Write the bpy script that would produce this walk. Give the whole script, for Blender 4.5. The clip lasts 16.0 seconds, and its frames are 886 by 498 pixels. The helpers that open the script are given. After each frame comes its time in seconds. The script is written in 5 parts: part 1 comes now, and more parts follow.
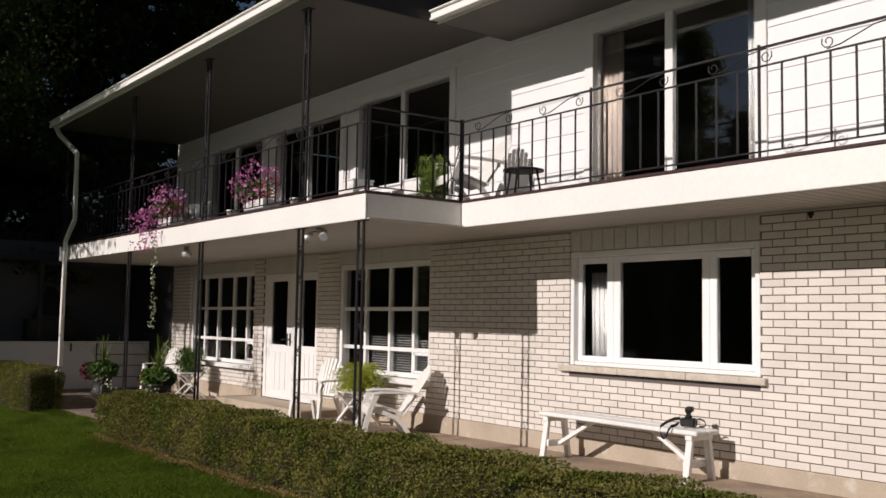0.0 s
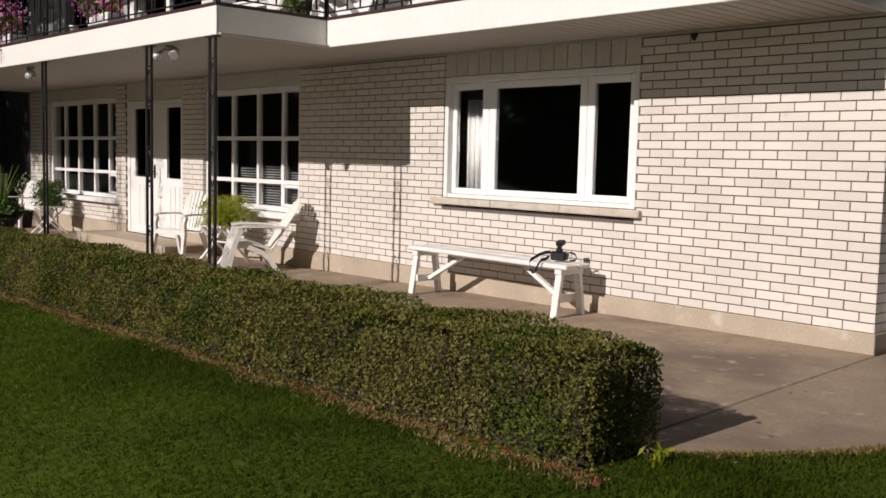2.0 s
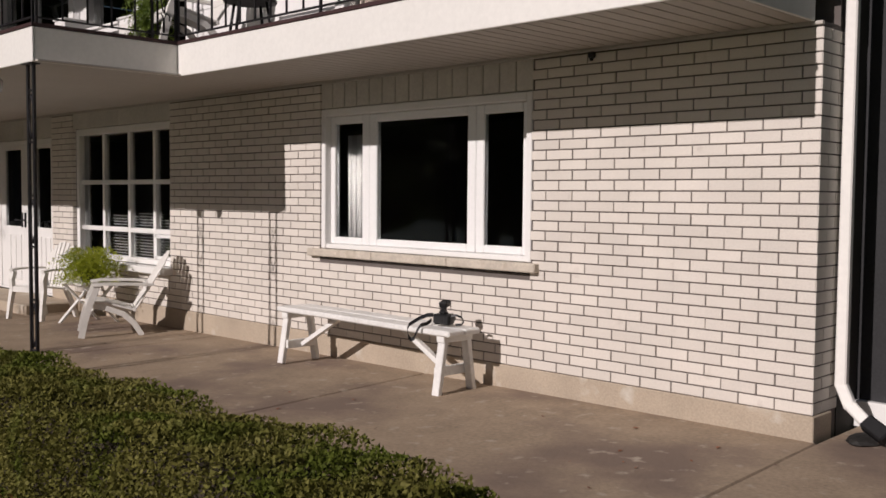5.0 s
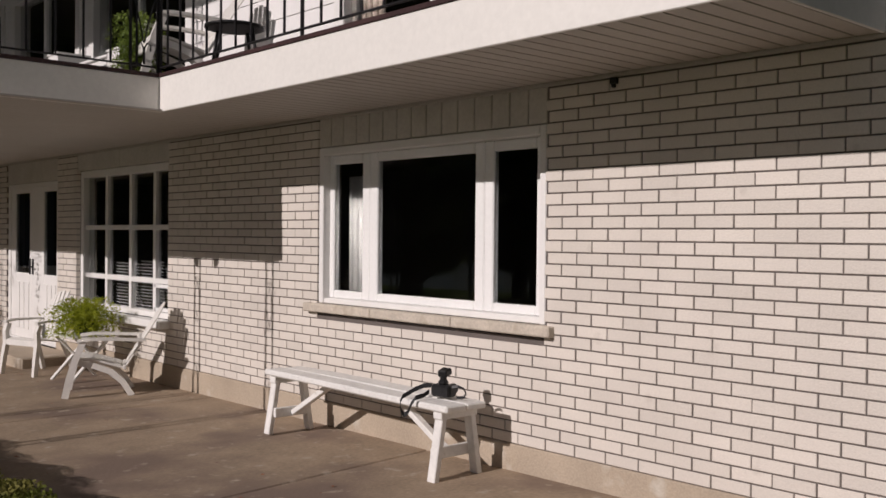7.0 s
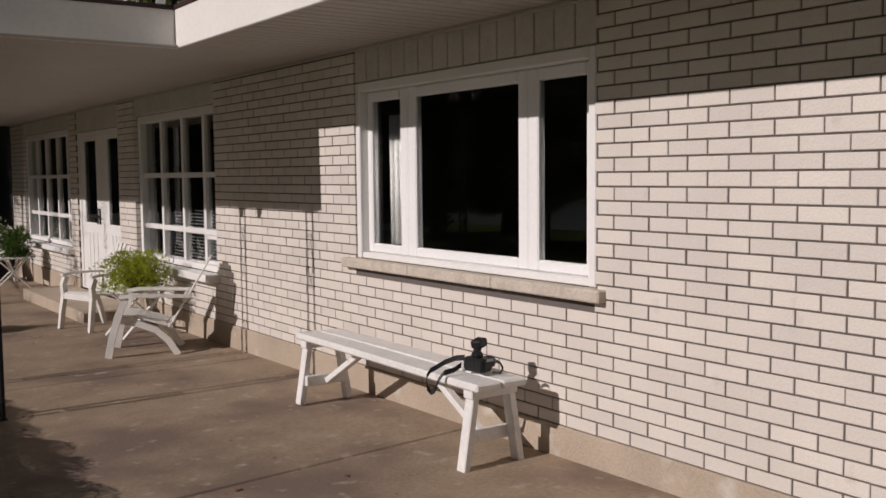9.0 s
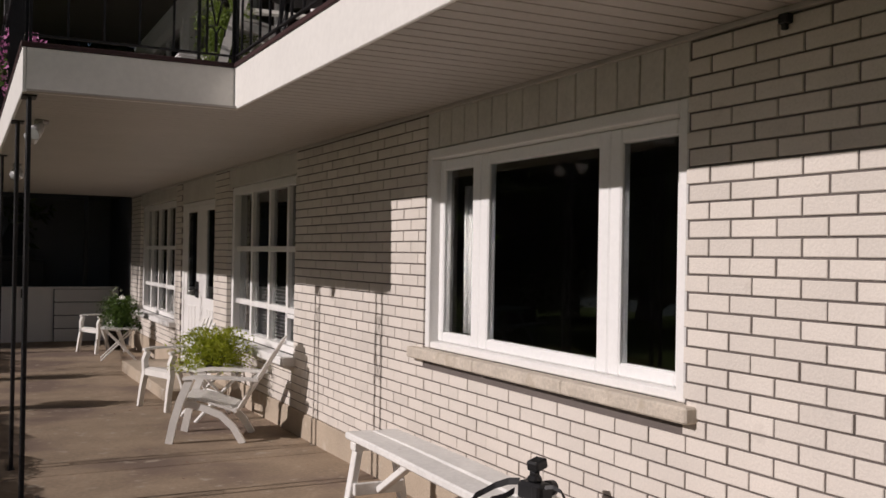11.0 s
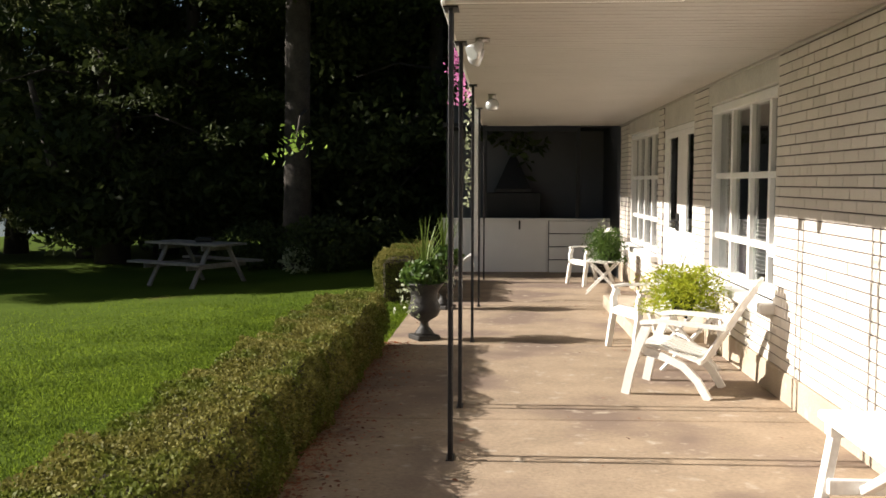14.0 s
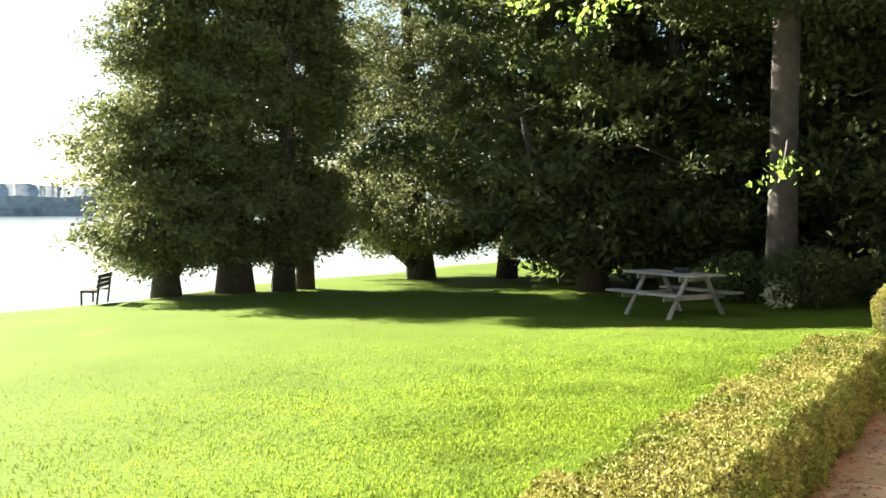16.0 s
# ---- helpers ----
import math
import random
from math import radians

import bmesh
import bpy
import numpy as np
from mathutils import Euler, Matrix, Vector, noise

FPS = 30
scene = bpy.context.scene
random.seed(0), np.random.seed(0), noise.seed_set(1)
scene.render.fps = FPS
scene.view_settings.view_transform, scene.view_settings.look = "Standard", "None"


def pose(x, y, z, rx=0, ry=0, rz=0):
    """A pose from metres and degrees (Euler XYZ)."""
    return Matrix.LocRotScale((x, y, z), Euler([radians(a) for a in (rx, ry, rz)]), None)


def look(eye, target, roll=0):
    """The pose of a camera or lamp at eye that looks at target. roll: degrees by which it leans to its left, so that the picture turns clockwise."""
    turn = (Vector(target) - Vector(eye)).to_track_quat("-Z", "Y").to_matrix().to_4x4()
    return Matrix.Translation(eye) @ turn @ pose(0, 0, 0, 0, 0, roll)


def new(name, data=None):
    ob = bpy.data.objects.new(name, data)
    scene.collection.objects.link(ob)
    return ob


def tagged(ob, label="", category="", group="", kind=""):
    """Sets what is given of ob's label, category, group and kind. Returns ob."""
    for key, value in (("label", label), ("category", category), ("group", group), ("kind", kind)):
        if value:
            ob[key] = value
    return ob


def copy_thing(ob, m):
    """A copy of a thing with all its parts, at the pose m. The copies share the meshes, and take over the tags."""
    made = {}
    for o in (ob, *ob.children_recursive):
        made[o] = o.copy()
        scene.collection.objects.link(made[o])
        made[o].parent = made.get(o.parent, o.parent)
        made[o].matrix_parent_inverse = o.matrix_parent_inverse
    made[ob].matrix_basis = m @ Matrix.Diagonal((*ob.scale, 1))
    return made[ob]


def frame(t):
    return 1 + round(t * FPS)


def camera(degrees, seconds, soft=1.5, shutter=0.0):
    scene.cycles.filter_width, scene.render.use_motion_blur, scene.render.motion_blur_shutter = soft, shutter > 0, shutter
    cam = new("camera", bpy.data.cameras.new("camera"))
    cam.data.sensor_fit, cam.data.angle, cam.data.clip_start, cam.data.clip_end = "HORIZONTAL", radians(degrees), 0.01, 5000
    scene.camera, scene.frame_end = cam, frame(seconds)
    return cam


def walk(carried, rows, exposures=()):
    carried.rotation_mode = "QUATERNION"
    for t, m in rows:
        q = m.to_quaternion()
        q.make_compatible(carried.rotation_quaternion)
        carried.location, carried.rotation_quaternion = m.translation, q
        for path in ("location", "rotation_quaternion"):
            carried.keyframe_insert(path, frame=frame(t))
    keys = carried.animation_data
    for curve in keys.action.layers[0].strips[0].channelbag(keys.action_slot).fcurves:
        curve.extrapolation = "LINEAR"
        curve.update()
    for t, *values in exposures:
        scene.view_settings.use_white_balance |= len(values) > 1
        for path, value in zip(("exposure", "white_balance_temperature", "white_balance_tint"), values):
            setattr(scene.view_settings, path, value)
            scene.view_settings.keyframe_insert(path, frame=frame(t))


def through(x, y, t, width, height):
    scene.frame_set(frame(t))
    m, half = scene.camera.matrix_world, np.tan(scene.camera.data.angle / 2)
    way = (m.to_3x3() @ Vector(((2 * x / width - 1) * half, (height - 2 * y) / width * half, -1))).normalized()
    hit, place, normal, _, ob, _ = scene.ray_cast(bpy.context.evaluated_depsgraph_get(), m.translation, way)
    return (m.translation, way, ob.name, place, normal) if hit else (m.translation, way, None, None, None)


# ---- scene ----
cam = camera(49.5, 16.0, soft=1.6)
ROWS = [
    (0.0, -7.38, -3.079, 1.368, -36.82, 4.2, 0.95),
    (0.5, -7.308, -3.055, 1.327, -37.2, 2.54, 0.66),
    (1.0, -7.155, -2.985, 1.289, -38.42, 0.06, 0.56),
    (1.5, -6.971, -2.879, 1.281, -40.55, -2.66, 1.17),
    (2.0, -6.74, -2.784, 1.291, -43.05, -5.33, 1.38),
    (2.5, -6.481, -2.727, 1.239, -44.61, -6.87, 1.39),
    (3.0, -6.235, -2.647, 1.289, -44.85, -7.73, 1.39),
    (3.5, -6.023, -2.566, 1.312, -44.9, -8.78, 1.1),
    (4.0, -5.792, -2.456, 1.318, -44.61, -8.08, 0.99),
    (4.5, -5.56, -2.353, 1.355, -45.25, -5.68, 1.09),
    (5.0, -5.302, -2.27, 1.373, -45.51, -3.15, 0.49),
    (5.2, -5.209, -2.239, 1.376, -45.51, -1.6, 0.59),
    (7.3, -4.181, -1.782, 1.437, -41.3, -0.99, 0.27),
    (7.5, -4.073, -1.762, 1.441, -40.68, -1.34, 0.15),
    (8.0, -3.83, -1.684, 1.482, -38.67, -3.02, 0.04),
    (8.2, -3.746, -1.638, 1.486, -37.76, -4.15, 0.06),
    (10.3, -2.809, -1.096, 1.481, -29.85, -2.1, 0.41),
    (10.5, -2.724, -1.046, 1.488, -28.64, -0.9, 0.6),
    (11.0, -2.561, -0.902, 1.478, -26.61, 0.34, 0.99),
    (11.5, -2.398, -0.722, 1.449, -24.8, 0.66, 0.98),
    (12.0, -2.277, -0.569, 1.465, -22.3, 0.24, 0.86),
    (12.5, -2.15, -0.409, 1.456, -17.4, -0.79, 0.32),
    (13.0, -2.022, -0.245, 1.443, -11.11, -1.47, 0.16),
    (13.5, -1.97, -0.091, 1.458, -3.66, -2.98, 0.08),
    (14.0, -1.961, 0.045, 1.445, 3.4, -4.0, 0.11),
    (14.5, -1.985, 0.174, 1.457, 8.97, -3.83, 0.04),
    (15.0, -2.008, 0.278, 1.462, 16.12, -3.65, -0.1),
    (15.5, -2.022, 0.291, 1.455, 23.75, -3.09, -0.15),
    (16.0, -2.087, 0.35, 1.447, 31.27, -2.24, -0.15),
]
EXPOSURES = [(0.0, -0.21, 6150, 16), (1.5, -0.16, 6200, 15), (3.5, -0.16, 6150, 16), (5.0, -0.46, 6150, 18), (8.0, -0.61, 6150, 19), (10.5, -0.68, 6150, 19), (11.5, -0.36, 6150, 18), (12.5, -0.36, 6150, 17), (13.2, -0.11, 6200, 15), (14.0, 1.21, 6400, 10), (14.5, 2.06, 6600, 6), (15.0, 2.76, 6650, 4), (15.5, 3.26, 6700, 4), (16.0, 3.46, 6700, 5)]
walk(cam, [(t, pose(x, y, z, 90 + pitch, 0, yaw) @ pose(0, 0, 0, 0, 0, roll)) for t, x, y, z, yaw, pitch, roll in ROWS], EXPOSURES)

# ---- sky and sun ----
SUN_EL = 26.9
world = bpy.data.worlds.new("sky")
scene.world = world
world.use_nodes = True
wn = world.node_tree.nodes
sky = wn.new("ShaderNodeTexSky")
sky.sky_type = "NISHITA"
sky.sun_disc = False
sky.sun_elevation = radians(SUN_EL)
sky.sun_rotation = radians(270)
world.node_tree.links.new(sky.outputs[0], wn["Background"].inputs[0])
wn["Background"].inputs[1].default_value = 0.025
sun = new("sun", bpy.data.lights.new("sun", "SUN"))
sun.data.energy, sun.data.angle, sun.data.color = 4.9, radians(0.55), (1.0, 0.91, 0.80)
sun.matrix_world = look((-20, 0.25, 20 * math.tan(radians(SUN_EL))), (0, 0, 0))


# ---- materials ----
def material(name, color, rough=0.6, metal=0.0, vary=0.12, scale=3.0, grain=60.0, bump=0.15, tint=None, random_by="", amount=0.0, spec=0.4, stain=None, stain_scale=0.8, stain_at=0.58, scuff=None, scuff_scale=2.0, scuff_at=0.6):
    m = bpy.data.materials.new(name)
    m.use_nodes = True
    n, l = m.node_tree.nodes, m.node_tree.links
    b = n["Principled BSDF"]
    b.inputs["Roughness"].default_value, b.inputs["Metallic"].default_value = rough, metal
    b.inputs["Specular IOR Level"].default_value = spec
    geo = n.new("ShaderNodeNewGeometry")
    big, fine = n.new("ShaderNodeTexNoise"), n.new("ShaderNodeTexNoise")
    big.inputs["Scale"].default_value, fine.inputs["Scale"].default_value = scale, grain
    big.inputs["Detail"].default_value = fine.inputs["Detail"].default_value = 4
    for t in (big, fine):
        l.new(geo.outputs["Position"], t.inputs["Vector"])
    add = n.new("ShaderNodeMath")
    add.operation = "ADD"
    l.new(big.outputs["Fac"], add.inputs[0]), l.new(fine.outputs["Fac"], add.inputs[1])
    ramp = n.new("ShaderNodeMapRange")
    ramp.inputs["From Min"].default_value, ramp.inputs["From Max"].default_value = 0.65, 1.35
    l.new(add.outputs[0], ramp.inputs["Value"])
    mix = n.new("ShaderNodeMix")
    mix.data_type = "RGBA"
    low = tint or tuple(c * (1 - vary * 1.6) for c in color)
    mix.inputs["A"].default_value = (*low, 1)
    mix.inputs["B"].default_value = (*[min(1, c * (1 + vary)) for c in color], 1)
    l.new(ramp.outputs[0], mix.inputs["Factor"])
    out = mix.outputs["Result"]
    for mark, size, at in ((stain, stain_scale, stain_at), (scuff, scuff_scale, scuff_at)):
        if not mark:
            continue
        st = n.new("ShaderNodeTexNoise")
        st.inputs["Scale"].default_value, st.inputs["Detail"].default_value = size, 6
        l.new(geo.outputs["Position"], st.inputs["Vector"])
        sr = n.new("ShaderNodeMapRange")
        sr.inputs["From Min"].default_value, sr.inputs["From Max"].default_value = at, at + 0.14
        l.new(st.outputs["Fac"], sr.inputs["Value"])
        sm = n.new("ShaderNodeMix")
        sm.data_type = "RGBA"
        sm.inputs["B"].default_value = (*mark, 1)
        l.new(out, sm.inputs["A"]), l.new(sr.outputs[0], sm.inputs["Factor"])
        out = sm.outputs["Result"]
    if random_by:
        rnd = geo.outputs["Random Per Island"] if random_by == "island" else n.new("ShaderNodeObjectInfo").outputs["Random"]
        hsv = n.new("ShaderNodeHueSaturation")
        rr = n.new("ShaderNodeMapRange")
        rr.inputs["To Min"].default_value, rr.inputs["To Max"].default_value = 1 - amount, 1 + amount
        l.new(rnd, rr.inputs["Value"]), l.new(rr.outputs[0], hsv.inputs["Value"]), l.new(out, hsv.inputs["Color"])
        out = hsv.outputs["Color"]
    l.new(out, b.inputs["Base Color"])
    if bump:
        bp = n.new("ShaderNodeBump")
        bp.inputs["Strength"].default_value, bp.inputs["Distance"].default_value = bump, 0.01
        l.new(add.outputs[0], bp.inputs["Height"]), l.new(bp.outputs[0], b.inputs["Normal"])
    return m


def leaf_material(name, dark, light, through=0.35, rough=0.5, spec=0.35, patch=None, patch_scale=4.0, patch_at=0.5):
    m = bpy.data.materials.new(name)
    m.use_nodes = True
    n, l = m.node_tree.nodes, m.node_tree.links
    b = n["Principled BSDF"]
    b.inputs["Roughness"].default_value, b.inputs["Specular IOR Level"].default_value = rough, spec
    geo = n.new("ShaderNodeNewGeometry")
    noi = n.new("ShaderNodeTexNoise")
    noi.inputs["Scale"].default_value = 1.3
    l.new(geo.outputs["Position"], noi.inputs["Vector"])
    avg = n.new("ShaderNodeMath")
    avg.operation = "MULTIPLY_ADD"
    avg.inputs[1].default_value = 0.65
    l.new(geo.outputs["Random Per Island"], avg.inputs[0])
    sh = n.new("ShaderNodeMapRange")
    sh.inputs["From Min"].default_value, sh.inputs["From Max"].default_value = 0.35, 0.65
    sh.inputs["To Max"].default_value = 0.35
    l.new(noi.outputs["Fac"], sh.inputs["Value"]), l.new(sh.outputs[0], avg.inputs[2])
    mix = n.new("ShaderNodeMix")
    mix.data_type = "RGBA"
    mix.inputs["A"].default_value, mix.inputs["B"].default_value = (*dark, 1), (*light, 1)
    l.new(avg.outputs[0], mix.inputs["Factor"])
    out = mix.outputs["Result"]
    if patch:
        pn, pr, pm = n.new("ShaderNodeTexNoise"), n.new("ShaderNodeMapRange"), n.new("ShaderNodeMix")
        pn.inputs["Scale"].default_value, pn.inputs["Detail"].default_value = patch_scale, 3
        l.new(geo.outputs["Position"], pn.inputs["Vector"])
        pr.inputs["From Min"].default_value, pr.inputs["From Max"].default_value = patch_at - 0.07, patch_at + 0.07
        l.new(pn.outputs["Fac"], pr.inputs["Value"])
        pm.data_type, pm.blend_type = "RGBA", "MULTIPLY"
        pm.inputs["B"].default_value = (*patch, 1)
        l.new(out, pm.inputs["A"]), l.new(pr.outputs[0], pm.inputs["Factor"])
        out = pm.outputs["Result"]
    l.new(out, b.inputs["Base Color"])
    tr = n.new("ShaderNodeBsdfTranslucent")
    l.new(out, tr.inputs["Color"])
    ms = n.new("ShaderNodeMixShader")
    ms.inputs[0].default_value = through
    l.new(b.outputs[0], ms.inputs[1]), l.new(tr.outputs[0], ms.inputs[2])
    l.new(ms.outputs[0], n["Material Output"].inputs["Surface"])
    return m


def glass_material(name, tint=(0.72, 0.74, 0.74)):
    m = bpy.data.materials.new(name)
    m.use_nodes = True
    b = m.node_tree.nodes["Principled BSDF"]
    b.inputs["Base Color"].default_value = (*tint, 1)
    b.inputs["Roughness"].default_value, b.inputs["IOR"].default_value = 0.0, 1.5
    b.inputs["Transmission Weight"].default_value = 1.0
    return m


M_BRICK = material("painted_brick", (0.68, 0.63, 0.57), 0.6, vary=0.06, scale=2.0, grain=90, bump=0.25, random_by="object", amount=0.06, stain=(0.50, 0.45, 0.40), stain_scale=5, stain_at=0.66)
M_BRICKS = material("painted_bricks", (0.68, 0.63, 0.57), 0.6, vary=0.06, scale=2.0, grain=90, bump=0.25, random_by="island", amount=0.06, stain=(0.50, 0.45, 0.40), stain_scale=5, stain_at=0.66)
M_MORTAR = material("grey_mortar", (0.14, 0.12, 0.11), 0.9, bump=0.4, grain=200)
M_FOUND = material("bare_concrete", (0.44, 0.365, 0.28), 0.85, vary=0.12, scale=2.5, grain=70, bump=0.35, stain=(0.56, 0.52, 0.45), stain_scale=4, stain_at=0.60)
M_PATIO = material("worn_patio_concrete", (0.33, 0.252, 0.176), 0.85, vary=0.17, scale=3.2, grain=38, bump=0.3, stain=(0.195, 0.142, 0.110), stain_scale=0.9, stain_at=0.475, random_by="object", amount=0.05, scuff=(0.43, 0.365, 0.29), scuff_scale=8.5, scuff_at=0.61)
M_STONE = material("limestone_sill", (0.56, 0.50, 0.42), 0.8, vary=0.15, scale=7, grain=60, bump=0.5, stain=(0.44, 0.38, 0.30), stain_scale=9)
M_WHITE = material("white_paint", (0.80, 0.79, 0.77), 0.45, vary=0.04, scale=3, grain=80, bump=0.05)
M_VINYL = material("white_vinyl", (0.84, 0.84, 0.83), 0.35, vary=0.03, scale=2, grain=40, bump=0.02)
M_FASCIA = material("white_metal_fascia", (0.82, 0.80, 0.76), 0.5, vary=0.04, scale=1.2, grain=30, bump=0.04, stain=(0.68, 0.64, 0.58), stain_scale=1.6, stain_at=0.62)
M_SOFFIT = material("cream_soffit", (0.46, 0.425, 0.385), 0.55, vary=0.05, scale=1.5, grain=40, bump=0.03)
# Far darker than the balcony soffit: shade under the eaves is in this colour.
M_EAVE = material("eaves_soffit_shade_tone", (0.135, 0.118, 0.098), 0.6, vary=0.08, scale=1.5, grain=40, bump=0.03)
M_PANEL = material("weathered_white_panel", (0.60, 0.57, 0.52), 0.6, vary=0.09, scale=3, grain=40, bump=0.1)
M_IRON = material("black_iron", (0.022, 0.02, 0.022), 0.45, 0.2, vary=0.3, grain=120, bump=0.2)
M_TRIM = material("dark_maroon_edge", (0.05, 0.022, 0.022), 0.6, vary=0.3, bump=0.2)
M_SIDING = material("white_siding", (0.80, 0.79, 0.78), 0.5, vary=0.03, scale=1.5, grain=50, bump=0.03)
M_PLASTIC = material("white_resin", (0.76, 0.74, 0.70), 0.4, vary=0.06, scale=6, grain=50, bump=0.05)
M_BENCH = material("chipped_white_paint", (0.80, 0.79, 0.76), 0.55, vary=0.08, scale=4, grain=35, bump=0.2, stain=(0.48, 0.44, 0.38), stain_scale=14, stain_at=0.68)
M_BLACK = material("black_rubber_plastic", (0.010, 0.010, 0.011), 0.5, vary=0.3, bump=0.1)
# Near-black albedo stands in for the lack of light indoors.
M_ROOM = material("room_wall_toned_dim", (0.05, 0.045, 0.04), 0.8)
M_CURTAIN = material("sheer_curtain", (0.55, 0.54, 0.52), 0.8, vary=0.08, scale=4)
M_BLIND = material("blind_slat", (0.62, 0.61, 0.58), 0.5, vary=0.05)
M_GLASS = glass_material("window_glass")
# Same glass as the other panes; IOR raised to strengthen the sky's reflection.
M_REFLECT = glass_material("high_ior_door_glass")
M_REFLECT.node_tree.nodes["Principled BSDF"].inputs["IOR"].default_value = 2.1
M_DRAPE = material("tan_drape", (0.40, 0.33, 0.28), 0.8, vary=0.1, scale=4)
M_ROOF = material("asphalt_shingle", (0.06, 0.055, 0.055), 0.9, vary=0.3, grain=90, bump=0.5)
M_LITTER = leaf_material("dry_leaves", (0.10, 0.030, 0.015), (0.34, 0.13, 0.06), 0.15)
M_GROUND = material("lawn_soil", (0.062, 0.094, 0.011), 0.95, spec=0.05, vary=0.25, scale=0.7, grain=28, bump=0.6, tint=(0.052, 0.082, 0.009), stain=(0.11, 0.085, 0.03), stain_scale=0.6, stain_at=0.66)
M_GRASS = leaf_material("grass_blade", (0.108, 0.165, 0.016), (0.168, 0.228, 0.024), 0.74, 0.65, 0.08, (0.66, 0.68, 0.7), 1.1, 0.52)
M_DRYGRASS = leaf_material("dry_grass_blade", (0.16, 0.12, 0.045), (0.42, 0.31, 0.13), 0.3, 0.7, 0.1)
M_HEDGE = leaf_material("box_hedge_leaf", (0.085, 0.086, 0.015), (0.265, 0.243, 0.070), 0.30, 0.6, 0.12, (0.55, 0.72, 0.42), 2.6, 0.53)
M_TWIG = material("hedge_twigs", (0.035, 0.026, 0.016), 0.9, vary=0.4, grain=60, bump=0.6)
M_CEDAR = leaf_material("cedar_spray", (0.050, 0.064, 0.026), (0.175, 0.190, 0.070), 0.30, 0.6, 0.2)
# Darker copy of the cedar leaf; the wood's shade is in this colour.
M_WOODS = leaf_material("woods_leaf_shade_toned", (0.024, 0.036, 0.012), (0.080, 0.102, 0.030), 0.30, 0.6, 0.2)
M_BARK = material("grey_bark", (0.06, 0.05, 0.042), 0.9, vary=0.35, scale=6, grain=40, bump=0.8)
M_DBARK = material("dark_bark", (0.045, 0.036, 0.030), 0.9, vary=0.35, scale=6, grain=40, bump=0.8)
M_MAPLE = leaf_material("pale_green_leaf", (0.12, 0.22, 0.03), (0.30, 0.42, 0.08), 0.5)
M_FERN = leaf_material("fern_frond", (0.20, 0.26, 0.018), (0.48, 0.52, 0.045), 0.55)
M_SPIKE = leaf_material("spike_leaf", (0.09, 0.15, 0.02), (0.26, 0.33, 0.06), 0.4)
M_PLANT = leaf_material("garden_leaf", (0.03, 0.07, 0.012), (0.11, 0.18, 0.03), 0.3)
M_PINK = leaf_material("magenta_petal", (0.40, 0.08, 0.26), (0.72, 0.30, 0.54), 0.35)
M_DECK = material("grey_deck_paint", (0.20, 0.18, 0.17), 0.7, vary=0.2, scale=3, bump=0.2)
M_BURG = leaf_material("burgundy_leaf", (0.05, 0.006, 0.012), (0.16, 0.02, 0.03), 0.2)
M_RED = leaf_material("red_petal", (0.35, 0.03, 0.02), (0.55, 0.10, 0.05), 0.3)
M_PALE = leaf_material("variegated_leaf", (0.20, 0.24, 0.12), (0.55, 0.58, 0.40), 0.3)
M_POT = material("dark_urn_iron", (0.03, 0.028, 0.026), 0.6, 0.1, vary=0.3, scale=9, bump=0.4)
M_GREYWOOD = material("weathered_grey_wood", (0.24, 0.225, 0.21), 0.8, vary=0.25, scale=5, grain=40, bump=0.4)
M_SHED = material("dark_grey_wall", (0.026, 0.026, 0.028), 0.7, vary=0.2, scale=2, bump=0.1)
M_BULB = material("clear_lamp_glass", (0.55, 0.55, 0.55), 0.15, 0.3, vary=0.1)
M_STEEL = material("grey_lamp_metal", (0.35, 0.33, 0.31), 0.4, 0.6, vary=0.2)


# ---- mesh helpers ----
def ground_z(x, y):
    """Height of the patio and the lawn, which fall gently from the house and towards the far end."""
    return -0.009 * y + 0.006 * x


def cube(bm, x0, x1, y0, y1, z0, z1, bevel=0.0):
    r = bmesh.ops.create_cube(bm, size=1, matrix=Matrix.LocRotScale(((x0 + x1) / 2, (y0 + y1) / 2, (z0 + z1) / 2), None, (abs(x1 - x0), abs(y1 - y0), abs(z1 - z0))))
    if bevel:
        bmesh.ops.bevel(bm, geom=list({e for v in r["verts"] for e in v.link_edges}), offset=bevel, segments=1, affect="EDGES")


def block(x0, x1, y0, y1, z0, z1, bevel=0.0):
    bm = bmesh.new()
    cube(bm, x0, x1, y0, y1, z0, z1, bevel)
    return bm


def beam(bm, p, q, w, h, up=(0, 0, 1), bevel=0.0):
    """A bar from p to q; w across, h along up."""
    p, q = Vector(p), Vector(q)
    d = (q - p).normalized()
    side = d.cross(Vector(up)).normalized()
    u = side.cross(d)
    m = Matrix((side, d, u)).transposed().to_4x4()
    m.translation = (p + q) / 2
    r = bmesh.ops.create_cube(bm, size=1, matrix=m @ Matrix.Diagonal((w, (q - p).length, h, 1)))
    if bevel:
        bmesh.ops.bevel(bm, geom=list({e for v in r["verts"] for e in v.link_edges}), offset=bevel, segments=1, affect="EDGES")


